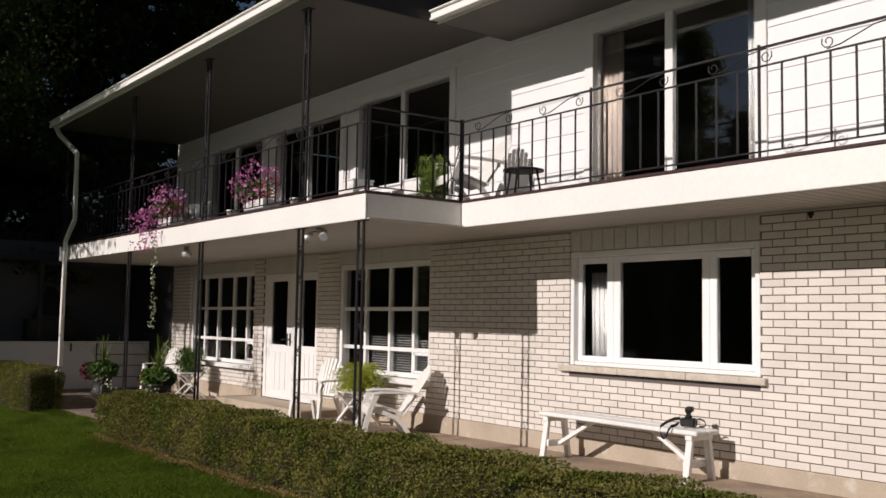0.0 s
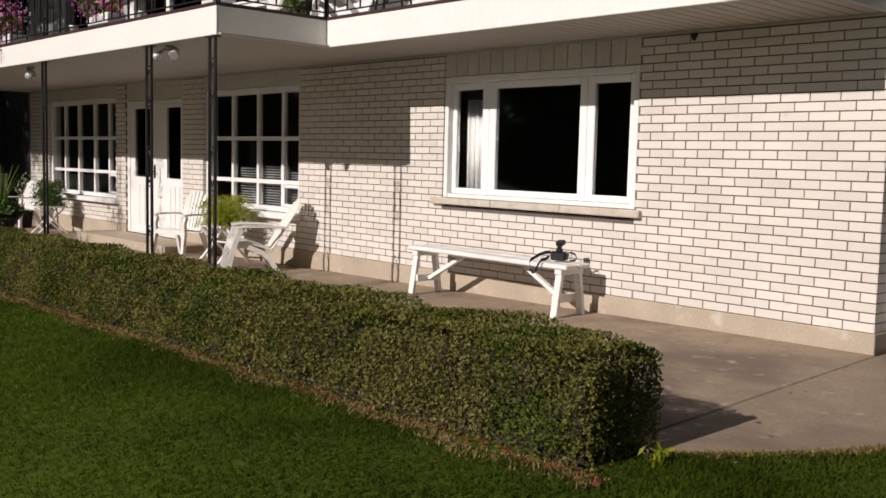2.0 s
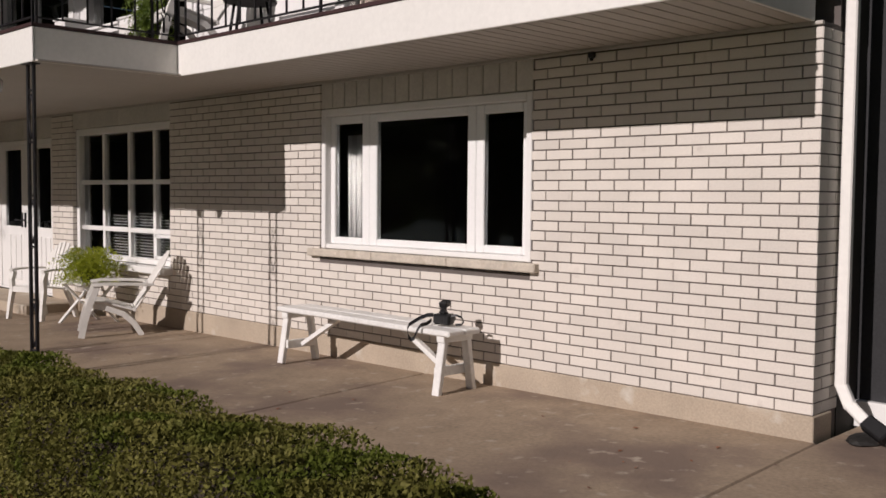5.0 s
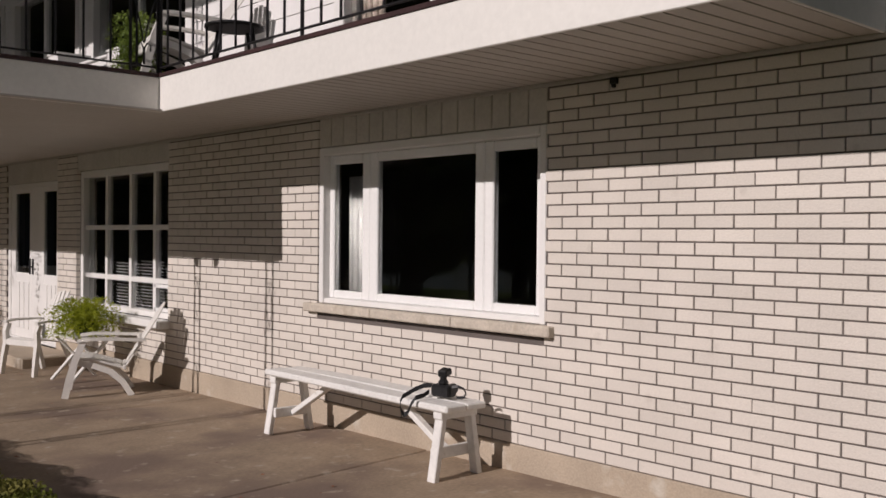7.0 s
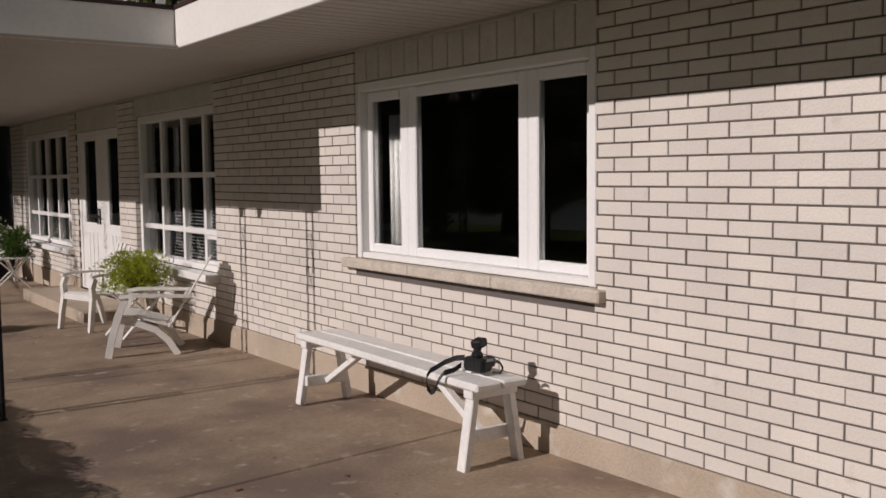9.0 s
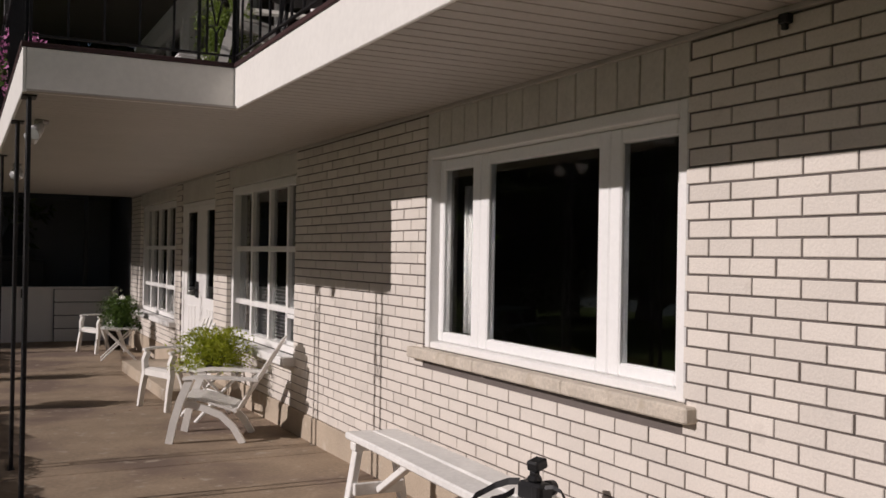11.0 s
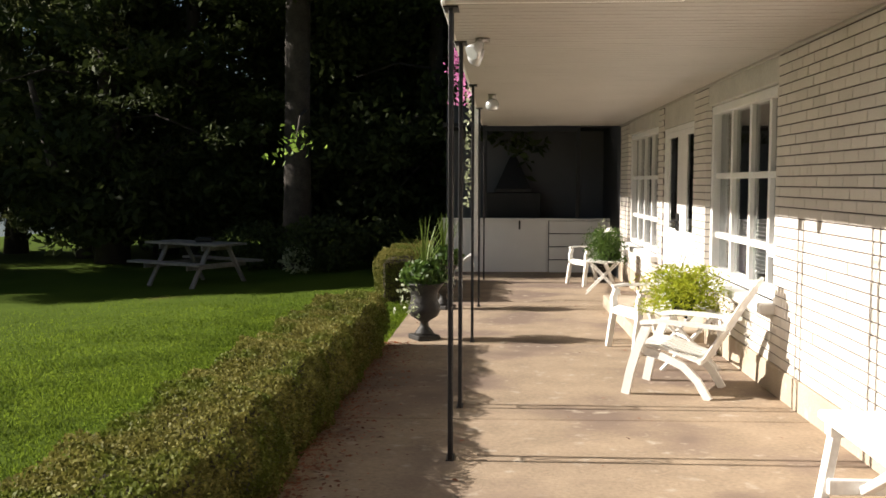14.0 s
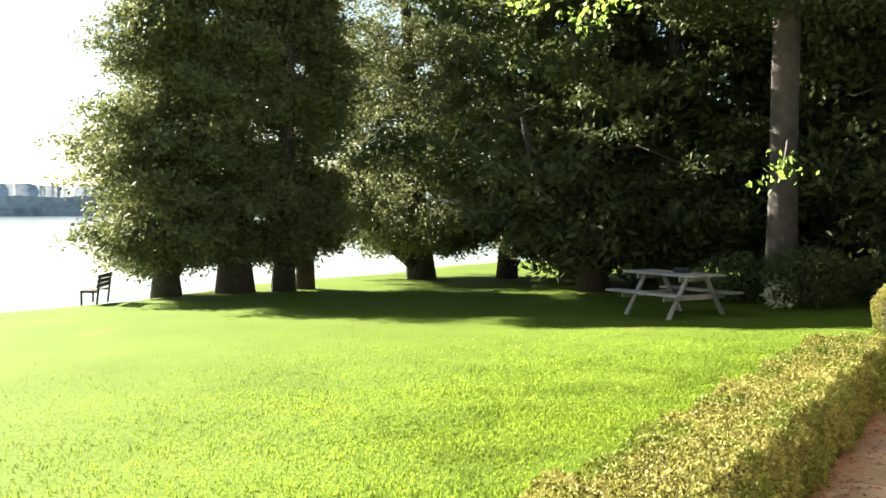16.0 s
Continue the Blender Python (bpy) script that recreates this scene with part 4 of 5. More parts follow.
def resin_armchair(at, turn, label):
    """A moulded chair with a closed seat pan, bowed front legs and a leaning fan of back slats; it faces -x before the turn."""
    c = thing("resin_armchair", at, label, "chair", "white resin chairs", turn)
    for sg in (-1, 1):
        y = sg * 0.245
        bm = bmesh.new()
        ribbon(bm, [(-0.262, y * 1.08, 0.0), (-0.240, y * 1.05, 0.18), (-0.215, y * 1.02, 0.34), (-0.222, y * 1.02, 0.46), (-0.19, y * 1.03, 0.545)], [0.036, 0.044, 0.054, 0.050, 0.056], 0.050, (0, 1, 0))
        part("front_leg", bm, M_PLASTIC, c)
        bm = bmesh.new()
        ribbon(bm, [(-0.235, y * 1.03, 0.562), (-0.12, y * 1.04, 0.575), (0.08, y * 1.02, 0.572), (0.225, y * 0.92, 0.565)], [0.058, 0.066, 0.058, 0.040], 0.022, (0, 1, 0))
        part("armrest", bm, M_PLASTIC, c)
        bm = bmesh.new()
        ribbon(bm, [(0.13, y * 0.90, 0.34), (0.19, y * 0.95, 0.2), (0.255, y * 1.02, 0.0)], [0.050, 0.044, 0.036], 0.046, (0, 1, 0))
        part("rear_leg", bm, M_PLASTIC, c)
    bm = bmesh.new()
    ribbon(bm, [(-0.232, 0, 0.315), (-0.228, 0, 0.368), (-0.19, 0, 0.385), (-0.06, 0, 0.368), (0.08, 0, 0.345), (0.17, 0, 0.35)], [0.44, 0.45, 0.45, 0.44, 0.42, 0.40], 0.016, (0, 1, 0))
    part("seat", bm, M_PLASTIC, c)
    for k in range(7):
        o = k - 3
        f = 1.0 - 0.022 * o * o
        bm = bmesh.new()
        ribbon(bm, [(0.165, o * 0.052, 0.345), (0.235, o * 0.058, 0.345 + 0.27 * f), (0.33, o * 0.065, 0.345 + 0.53 * f)], [0.040, 0.046, 0.044], 0.013, (0, 1, 0))
        part("back_slat", bm, M_PLASTIC, c)
    part("back_rail", block(0.228, 0.252, -0.225, 0.225, 0.545, 0.585, 0.006), M_PLASTIC, c)
    return c


adirondack(on_patio(-0.55, 7.0), -24, "white resin slat-back garden chair facing the lawn beside a small table")
resin_armchair(on_patio(-0.61, 8.86), 19, "white moulded resin chair turned towards the table and fern")
resin_armchair(on_patio(-0.56, 14.95), 24, "white moulded resin chair at the shaded end of the patio")
adirondack((-0.62, 5.42, 2.629), -12, "white resin garden chair on the sunny balcony", "white resin chairs")


def cross_table(at, turn, label):
    t = thing("side_table", at, label, "table", "small folding tables", turn)
    for k in range(5):
        part("top_slat", block(-0.25 + k * 0.1 + 0.004, -0.25 + (k + 1) * 0.1 - 0.004, -0.24, 0.24, 0.445, 0.465, 0.004), M_BENCH, t)
    for y in (-0.19, 0.19):
        for sg in (-1, 1):
            bm = bmesh.new()
            o = 0.012 * sg
            beam(bm, (-0.24 * sg, y + o, 0.0), (0.2 * sg, y + o, 0.444), 0.02, 0.045, (0, 1, 0), 0.003)
            part("crossed_leg", bm, M_BENCH, t)
    bm = bmesh.new()
    tube(bm, [(0, -0.2, 0.245), (0, 0.2, 0.245)], 0.012)
    part("stretcher", bm, M_BENCH, t)
    return t


cross_table(on_patio(-0.44, 8.05), 8, "small white slatted folding table under a fern")
cross_table(on_patio(-0.49, 13.75), -6, "small white slatted folding table with a potted plant")


def fronds(parent, n, length, rise, mat, seed, leaf=0.02, name="fronds", z0=0.0):
    """A shaggy ball of fine arching stems, each with small leaflets all round."""
    g = np.random.default_rng(seed)
    k = 22
    a = g.uniform(0, 2 * math.pi, n)
    l = length * g.uniform(0.45, 1.15, n)
    r = rise * g.uniform(-0.25, 1.25, n)
    t = np.tile(np.linspace(0.12, 1, k), (n, 1)) + g.normal(0, 0.02, (n, k))
    bend = g.normal(0, 0.35, n)[:, None] * t
    ca, sa = np.cos(a[:, None] + bend), np.sin(a[:, None] + bend)
    x = np.stack([ca * l[:, None] * t, sa * l[:, None] * t, z0 + r[:, None] * 3.2 * t * (1.0 - 0.72 * t) - 0.10 * t * t], 2).reshape(-1, 3)
    d = np.stack([ca, sa, (r[:, None] * 2 * (1 - 1.4 * t))], 2).reshape(-1, 3)
    v = d * 0.6 + unit(g, n * k)
    v /= np.linalg.norm(v, axis=1)[:, None]
    s = leaf * g.uniform(0.6, 1.3, n * k)[:, None]
    return leaf_mesh(name, x + v * s, v * s, any_across(g, v) * s * 0.30, mat, parent)


def pot(parent, r, h, mat, name="pot"):
    bm = bmesh.new()
    lathe(bm, [(r * 0.7, 0), (r * 0.95, h * 0.85), (r * 1.06, h * 0.86), (r * 1.06, h), (r * 0.92, h), (r * 0.9, h * 0.92)])
    return part(name, bm, mat, parent)


def fern(at, seed, label, size=0.36, n=120, mat=None, potmat=None, leaf=0.022):
    f = thing("potted_fern", at, label, "plant", "ferns")
    pot(f, 0.11, 0.14, potmat or M_POT)
    fronds(f, n, size, 0.26, mat or M_FERN, seed, leaf, z0=0.13)
    return f


fern(on_patio(-0.46, 8.0, 0.466), 4, "bright green feathery fern in a dark pot on a table", 0.36, 300).scale = (1.0, 1.0, 0.85)
fern(on_patio(-0.46, 13.78, 0.466), 5, "leafy green potted plant on a white table", 0.28, 190, M_PLANT, None, 0.028)
fern((-0.95, 5.72, 2.629), 6, "drooping green fern in a dark pot on the balcony floor", 0.22, 240, M_SPIKE, M_POT, 0.017).scale = (0.95, 0.95, 1.35)

# long white bench
bench = thing("bench", on_patio(-0.38, 3.35), "long white painted plank bench with splayed legs and braces", "bench")
for k in range(2):
    x = -0.165 + k * 0.167
    bm = bmesh.new()
    cube(bm, x, x + 0.163, -1.01, 1.01, 0.425, 0.468, 0.010)
    bmesh.ops.subdivide_edges(bm, edges=[e for e in bm.edges if e.calc_length() > 1.5], cuts=6)
    for v in bm.verts:
        v.co.z += 0.004 * math.sin(v.co.y * 2.2 + k)
    part("seat_plank", bm, M_BENCH, bench)
for y, inward in ((-0.91, 1), (0.92, -1)):
    for sg in (-1, 1):
        bm = bmesh.new()
        beam(bm, (sg * 0.18, y, 0.0), (sg * 0.110, y, 0.424), 0.042, 0.068, (0, 1, 0), 0.005)
        part("leg", bm, M_BENCH, bench)
    part("cleat", block(-0.15, 0.15, y - 0.038, y + 0.038, 0.375, 0.422, 0.005), M_BENCH, bench)
    part("rung", block(-0.155, 0.155, y + inward * 0.042 - 0.014, y + inward * 0.042 + 0.014, 0.125, 0.195, 0.005), M_BENCH, bench)
    bm = bmesh.new()
    beam(bm, (0.0, y + inward * 0.062, 0.15), (0.0, y + inward * 0.56, 0.424), 0.038, 0.048, (1, 0, 0), 0.004)
    part("brace", bm, M_BENCH, bench)

# photo camera with its strap, left on the bench
pc = thing("photo_camera", on_patio(-0.37, 2.56, 0.474), "black photo camera with strap and raised flash on the bench", "camera", turn=15)
part("body", block(-0.045, 0.04, -0.072, 0.072, 0.0, 0.075, 0.014), M_BLACK, pc)
part("grip", block(-0.062, -0.046, -0.07, -0.03, 0.004, 0.07, 0.006), M_BLACK, pc)
bm = bmesh.new()
cube(bm, -0.03, 0.02, -0.03, 0.03, 0.070, 0.104, 0.012)
part("viewfinder_hump", bm, M_BLACK, pc)
bm = bmesh.new()
beam(bm, (-0.005, 0.0, 0.100), (-0.008, -0.002, 0.122), 0.034, 0.034, (1, 0, 0), 0.004)
beam(bm, (-0.030, -0.004, 0.140), (0.040, -0.004, 0.156), 0.066, 0.044, (0, 0, 1), 0.008)
part("flash", bm, M_BLACK, pc)
bm = bmesh.new()
tube(bm, [(0.035, -0.01, 0.038), (0.075, -0.012, 0.038), (0.10, -0.012, 0.038)], [0.036, 0.034, 0.032], 16)
part("lens", bm, M_BLACK, pc)
bm = bmesh.new()
ribbon(bm, [(-0.02, 0.074, 0.066), (-0.045, 0.115, 0.062), (-0.085, 0.155, 0.042), (-0.13, 0.182, 0.016), (-0.172, 0.188, 0.004), (-0.205, 0.183, -0.022), (-0.214, 0.17, -0.075), (-0.208, 0.15, -0.098), (-0.206, 0.125, -0.085), (-0.200, 0.105, -0.03), (-0.175, 0.09, 0.006), (-0.11, 0.078, 0.012), (-0.05, 0.074, 0.03)], 0.030, 0.004, (0.5, 0.3, 1))
part("strap", bm, M_BLACK, pc)
bm = bmesh.new()
ribbon(bm, [(-0.02, -0.073, 0.066), (-0.012, -0.11, 0.074), (0.0, -0.145, 0.06), (0.012, -0.155, 0.03), (0.01, -0.14, 0.006), (-0.01, -0.10, 0.004)], 0.016, 0.004, (0.3, 0.2, 1))
part("strap_end", bm, M_BLACK, pc)


# ---- urns and pots ----
def urn(at, seed, label, spikes=True):
    u = thing("garden_urn", at, label, "urn", "planted urns", seed * 30.0)
    part("foot", block(-0.12, 0.12, -0.12, 0.12, 0, 0.05, 0.008), M_POT, u)
    bm = bmesh.new()
    lathe(bm, [(0.10, 0.05), (0.085, 0.08), (0.045, 0.13), (0.04, 0.17), (0.06, 0.19), (0.13, 0.23), (0.16, 0.29), (0.155, 0.33), (0.13, 0.40), (0.14, 0.48), (0.19, 0.545), (0.20, 0.56), (0.17, 0.56), (0.13, 0.50)], 24)
    part("bowl", bm, M_POT, u)
    g = np.random.default_rng(seed)
    n = 900
    c = unit(g, n) * g.uniform(0.3, 1, n)[:, None] ** 0.5 * np.array([0.24, 0.24, 0.15]) + np.array([0, 0, 0.64])
    a = unit(g, n)
    s = g.uniform(0.02, 0.045, n)[:, None]
    leaf_mesh("foliage", c, a * s, any_across(g, a) * s * 0.6, M_PLANT, u)
    n = 150
    c = unit(g, n) * 0.13 + np.array([0.05, 0.20, 0.62])
    a = unit(g, n) * 0.034
    leaf_mesh("dark_leaves", c, a, any_across(g, a) * 0.02, M_BURG, u, "dark burgundy leaves")
    n = 60
    c = np.stack([g.normal(-0.2, 0.07, n), g.normal(-0.05, 0.10, n), g.uniform(0.25, 0.62, n)], 1)
    a = unit(g, n) * 0.024
    leaf_mesh("trailing_leaves", c, a, any_across(g, a) * 0.016, M_PALE, u, "pale variegated trailing leaves")
    if spikes:
        for k in range(26):
            bm = bmesh.new()
            t, l = g.uniform(0, 6.28), g.uniform(0.3, 0.62)
            o = g.uniform(0.05, 0.30)
            ribbon(bm, [(0, 0, 0.6), (math.cos(t) * o * 0.4, math.sin(t) * o * 0.4, 0.6 + l * 0.6), (math.cos(t) * o, math.sin(t) * o, 0.6 + l)], [0.012, 0.012, 0.003], 0.002, (-math.sin(t), math.cos(t), 0))
            part("spike", bm, M_SPIKE, u, "upright grassy leaf")
    return u


urn(on_patio(-2.70, 9.40), 1, "dark classical urn with spiky grass and trailing leaves")
urn(on_patio(-2.66, 11.85), 2, "dark classical urn with spiky grass further along the patio")


def bed_plant(at, mat, r, h, n, seed, label, potted=None):
    p = thing("flowering_plant", at, label, "plant", "flower pots")
    g = np.random.default_rng(seed)
    if potted:
        pot(p, r * 0.6, h * 0.35, potted)
    c = unit(g, n) * g.uniform(0.3, 1, n)[:, None] ** 0.5 * np.array([r, r, h * 0.45]) + np.array([0, 0, h * 0.6])
    a = unit(g, n)
    s = g.uniform(0.02, 0.04, n)[:, None]
    leaf_mesh("foliage", c, a * s, any_across(g, a) * s * 0.6, mat, p)
    return p


bed_plant(on_patio(-0.32, 15.3), M_PALE, 0.2, 0.95, 260, 23, "pale flowering plant in a pot by the end wall", M_POT)


weed = thing("weed", (-3.22, -0.44, lawn_z(-3.4, -0.44)), "small yellowed weed at the hedge end", "weed")
g = np.random.default_rng(77)
c = np.stack([g.normal(0, 0.035, 40), g.normal(0, 0.03, 40), g.uniform(0.01, 0.08, 40)], 1)
a = unit(g, 40) * np.array([0.022, 0.022, 0.035])
leaf_mesh("foliage", c, a, any_across(g, a) * 0.010, M_FERN, weed)

# ---- balcony flowers ----
def flower_box(at, seed, label):
    f = thing("flower_box", at, label, "flower box", "balcony flowers")
    g = np.random.default_rng(seed)
    part("box", block(-0.11, 0.11, -0.26, 0.26, 0.0, 0.17, 0.01), M_WHITE, f, "white planter box")
    for name, mat, n, r, z in (("foliage", M_PLANT, 420, (0.2, 0.42, 0.18), 0.30), ("blossom", M_PINK, 420, (0.26, 0.58, 0.32), 0.37), ("red_blossom", M_RED, 35, (0.16, 0.2, 0.14), 0.32)):
        c = unit(g, n) * g.uniform(0.2, 1, n)[:, None] ** 0.5 * np.array(r) + np.array([-0.06, -0.25 if name == "red_blossom" else 0.04, z])
        a = unit(g, n)
        s = g.uniform(0.014, 0.032, n)[:, None]
        leaf_mesh(name, c, a * s, any_across(g, a) * s * 0.7, mat, f)
    if seed == 32:
        n = 280
        c = np.stack([g.normal(-0.29, 0.075, n), g.normal(0.25, 0.20, n), -g.uniform(0, 1, n) ** 1.4 * 0.62 + 0.30], 1)
        a = unit(g, n) * 0.026
        leaf_mesh("trailing_blossom", c, a, any_across(g, a) * 0.018, M_PINK, f)
    return f


flower_box((-2.10, 7.75, 2.629), 31, "white planter with magenta petunias at the balcony rail")
fb = flower_box((-2.10, 10.75, 2.629), 32, "white planter with trailing magenta petunias at the balcony rail")
g = np.random.default_rng(9)
n = 90
c = np.stack([g.normal(-0.22, 0.02, n), g.normal(0.0, 0.05, n), -g.uniform(0.1, 1.45, n)], 1)
a = unit(g, n) * 0.03
leaf_mesh("hanging_vine", c, a, any_across(g, a) * 0.02, M_PALE, fb, "pale vine hanging down past the balcony edge")
for y in (8.6, 6.85):
    cup = thing("flower_pot", (-2.12, y, 2.629), "small white pot on the balcony edge", "pot", "small white pots")
    pot(cup, 0.05, 0.12, M_WHITE)
stool = thing("stool", (-0.86, 4.27, 2.629), "low dark round stool with metal legs on the balcony", "stool")
bm = bmesh.new()
lathe(bm, [(0.15, 0.38), (0.17, 0.385), (0.17, 0.41), (0.15, 0.42)], 20)
part("seat", bm, M_BLACK, stool)
stool.scale = (1.25, 1.25, 0.70)
for k in range(4):
    a = k * 1.571 + 0.4
    bm = bmesh.new()
    tube(bm, [(0.12 * math.cos(a), 0.12 * math.sin(a), 0.385), (0.16 * math.cos(a), 0.16 * math.sin(a), 0.0)], 0.01, 6)
    part("leg", bm, M_BLACK, stool)
for y, w, h, label in ((6.22, 0.17, 0.40, "white wooden box beside the balcony fern"), (7.66, 0.12, 0.55, "narrow white wooden box at the end of a low bench")):
    bx = thing("wooden_box", (-0.75, y, 2.629), label, "box", "balcony boxes")
    part("body", block(-0.16, 0.16, -w, w, 0, h - 0.02, 0.008), M_WHITE, bx)
    part("lid", block(-0.17, 0.17, -w - 0.01, w + 0.01, h - 0.02, h, 0.004), M_WHITE, bx)
    part("panel", block(-0.168, -0.160, -w + 0.04, w - 0.04, 0.05, h - 0.07, 0.003), M_PLASTIC, bx)
lb = thing("low_bench", (-0.66, 6.92, 2.629), "low white slatted bench between two boxes on the balcony", "bench")
for k in range(4):
    part("slat", block(-0.20 + k * 0.105, -0.11 + k * 0.105, -0.54, 0.54, 0.37, 0.395, 0.004), M_WHITE, lb)
for sx in (-0.16, 0.16):
    part("rail", block(sx - 0.015, sx + 0.015, -0.5, 0.5, 0.31, 0.37, 0.003), M_WHITE, lb)
    for sy in (-0.5, -0.17, 0.17, 0.5):
        part("leg", block(sx - 0.02, sx + 0.02, sy - 0.02, sy + 0.02, 0, 0.31, 0.003), M_WHITE, lb)


# ---- lamps and fittings under the balcony ----
flood = thing("floodlight", (-2.08, 6.30, 2.362), "twin-head outdoor floodlight fixed under the balcony", "lamp")
bm = bmesh.new()
tube(bm, [(0, 0, 0), (0, 0, -0.03)], 0.055, 14)
part("base", bm, M_STEEL, flood)
flood.scale = (0.88, 0.88, 0.88)
for sg in (-1, 1):
    bm = bmesh.new()
    tube(bm, [(0, 0, -0.03), (0, sg * 0.06, -0.045), (-0.01, sg * 0.13, -0.03), (-0.02, sg * 0.18, -0.06)], 0.012, 8)
    arm = part("arm", bm, M_STEEL, flood)
    bm = bmesh.new()
    tube(bm, [(-0.01, sg * 0.17, -0.05), (-0.03, sg * 0.19, -0.08), (-0.07, sg * 0.22, -0.13), (-0.075, sg * 0.225, -0.135)], [0.025, 0.04, 0.06, 0.05], 14)
    part("bulb", bm, M_BULB, arm, "clear reflector bulb")
lamp = thing("ceiling_light", (-2.05, 10.2, 2.362), "small round porch light under the balcony", "lamp")
bm = bmesh.new()
tube(bm, [(0, 0, 0), (0, 0, -0.05)], 0.045, 14)
part("base", bm, M_STEEL, lamp)
bm = bmesh.new()
lathe(bm, [(0.03, -0.17), (0.06, -0.155), (0.075, -0.115), (0.06, -0.07), (0.035, -0.05)], 16)
part("globe", bm, M_BULB, lamp)
hk = thing("wall_bracket", (0.0, 1.55, 2.30), "small dark bracket at the top of the brick wall", "bracket")
bm = bmesh.new()
cube(bm, -0.05, -0.001, -0.03, 0.03, 0.0, 0.05, 0.005)
cube(bm, -0.045, -0.015, -0.015, 0.015, -0.03, 0.0, 0.004)
part("body", bm, M_BLACK, hk)
hk.scale = (0.7, 0.7, 0.7)
st = thing("flat_stone", (0.22, -0.22, ground_z(0, -0.2)), "flat grey stone beside the house corner", "stone")
bm = bmesh.new()
bmesh.ops.create_icosphere(bm, subdivisions=2, radius=1, matrix=Matrix.Diagonal((0.16, 0.10, 0.035, 1)))
for v in bm.verts:
    v.co = Vector((v.co.x * (1 + 0.15 * noise.noise(v.co * 9)), v.co.y, max(v.co.z, -0.012) + 0.012))
part("stone", bm, M_POT, st)


M_GREYWALL = material("plain_grey_wall", (0.10, 0.10, 0.11), 0.7, vary=0.1, scale=2, bump=0.1)
# ---- enclosure at the far end of the patio ----
scr = thing("half_wall", (0, 0, 0), "white boarded half wall closing the end of the patio", "wall", kind="structure")
z0 = ground_z(-2, 17.3)
part("panel", block(-2.98, -1.10, 17.25, 17.31, z0, 0.762, 0.005), M_WHITE, scr)
part("cap", block(-3.0, -0.02, 17.14, 17.33, 0.762, 0.80, 0.005), M_WHITE, scr)
for k in range(4):
    h = (0.762 - z0) / 4
    part("board", block(-1.09, -0.02, 17.16, 17.22, z0 + k * h + 0.008, z0 + (k + 1) * h - 0.008, 0.006), M_WHITE, scr)
part("backing", block(-1.09, -0.02, 17.225, 17.28, z0, 0.76), M_SHED, scr)
bm = bmesh.new()
cube(bm, -1.63, -1.60, 17.225, 17.249, 0.60, 0.76, 0.003)
part("latch", bm, M_IRON, scr)
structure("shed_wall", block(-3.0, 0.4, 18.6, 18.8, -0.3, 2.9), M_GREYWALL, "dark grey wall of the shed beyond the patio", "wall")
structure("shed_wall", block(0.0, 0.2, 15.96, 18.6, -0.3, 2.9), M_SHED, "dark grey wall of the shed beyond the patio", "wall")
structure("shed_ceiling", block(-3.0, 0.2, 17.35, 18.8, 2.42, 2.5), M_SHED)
fw = thing("screen_frame", (0, 0, 0), "dark posts of the open shelter above the half wall", "frame", kind="structure")
for a, b, lo, hi in ((-2.28, -2.2, 0.802, 2.42), (-0.62, -0.55, 0.802, 2.42), (-2.2, -0.62, 2.34, 2.42)):
    part("frame_bar", block(a, b, 17.25, 17.3, lo, hi, 0.004), M_SHED, fw)
hearth = thing("outdoor_hearth", (-1.72, 18.6, ground_z(-1.7, 18.5)), "dark outdoor hearth with a tapering hood in the shelter", "fireplace")
part("firebox", block(-0.52, 0.52, -0.42, -0.002, 0.0, 1.42, 0.01), M_BLACK, hearth)
bm = bmesh.new()
vs = [bm.verts.new(v) for v in ((-0.33, -0.4, 1.50), (0.33, -0.4, 1.50), (0.33, -0.003, 1.50), (-0.33, -0.003, 1.50), (-0.06, -0.2, 2.1), (0.06, -0.2, 2.1), (0.06, -0.003, 2.1), (-0.06, -0.003, 2.1))]
for f in ((0, 1, 2, 3), (4, 5, 6, 7), (0, 1, 5, 4), (1, 2, 6, 5), (2, 3, 7, 6), (3, 0, 4, 7)):
    bm.faces.new([vs[k] for k in f])
part("hood", bm, M_BLACK, hearth)
part("shelf", block(-0.36, 0.36, -0.41, -0.002, 1.425, 1.495, 0.004), M_BLACK, hearth)

# ---- lawn furniture ----
pt = thing("picnic_table", (-7.28, 16.53, lawn_z(-7.28, 16.53)), "weathered grey wooden picnic table on the lawn edge", "picnic table", turn=-30)
for k in range(5):
    part("top_plank", block(-0.90, 0.90, -0.36 + k * 0.145, -0.36 + k * 0.145 + 0.135, 0.71, 0.745, 0.004), M_GREYWOOD, pt)
for sg in (-1, 1):
    for k in range(2):
        y = sg * 0.62 + (k - 0.5) * 0.14
        part("seat_plank", block(-0.90, 0.90, y - 0.065, y + 0.065, 0.40, 0.435, 0.004), M_GREYWOOD, pt)
for x in (-0.53, 0.53):
    part("cross_bar", block(x - 0.02, x + 0.02, -0.68, 0.68, 0.31, 0.398, 0.004), M_GREYWOOD, pt)
    part("cross_bar", block(x - 0.02, x + 0.02, -0.34, 0.34, 0.62, 0.708, 0.004), M_GREYWOOD, pt)
    for sg in (-1, 1):
        bm = bmesh.new()
        beam(bm, (x + 0.042, sg * 0.62, 0.0), (x + 0.042, sg * 0.20, 0.70), 0.04, 0.09, (1, 0, 0), 0.004)
        part("leg", bm, M_GREYWOOD, pt)
bd = thing("bag", (-7.1, 16.5, lawn_z(-7.28, 16.53) + 0.746), "small dark bag lying on the picnic table", "bag")
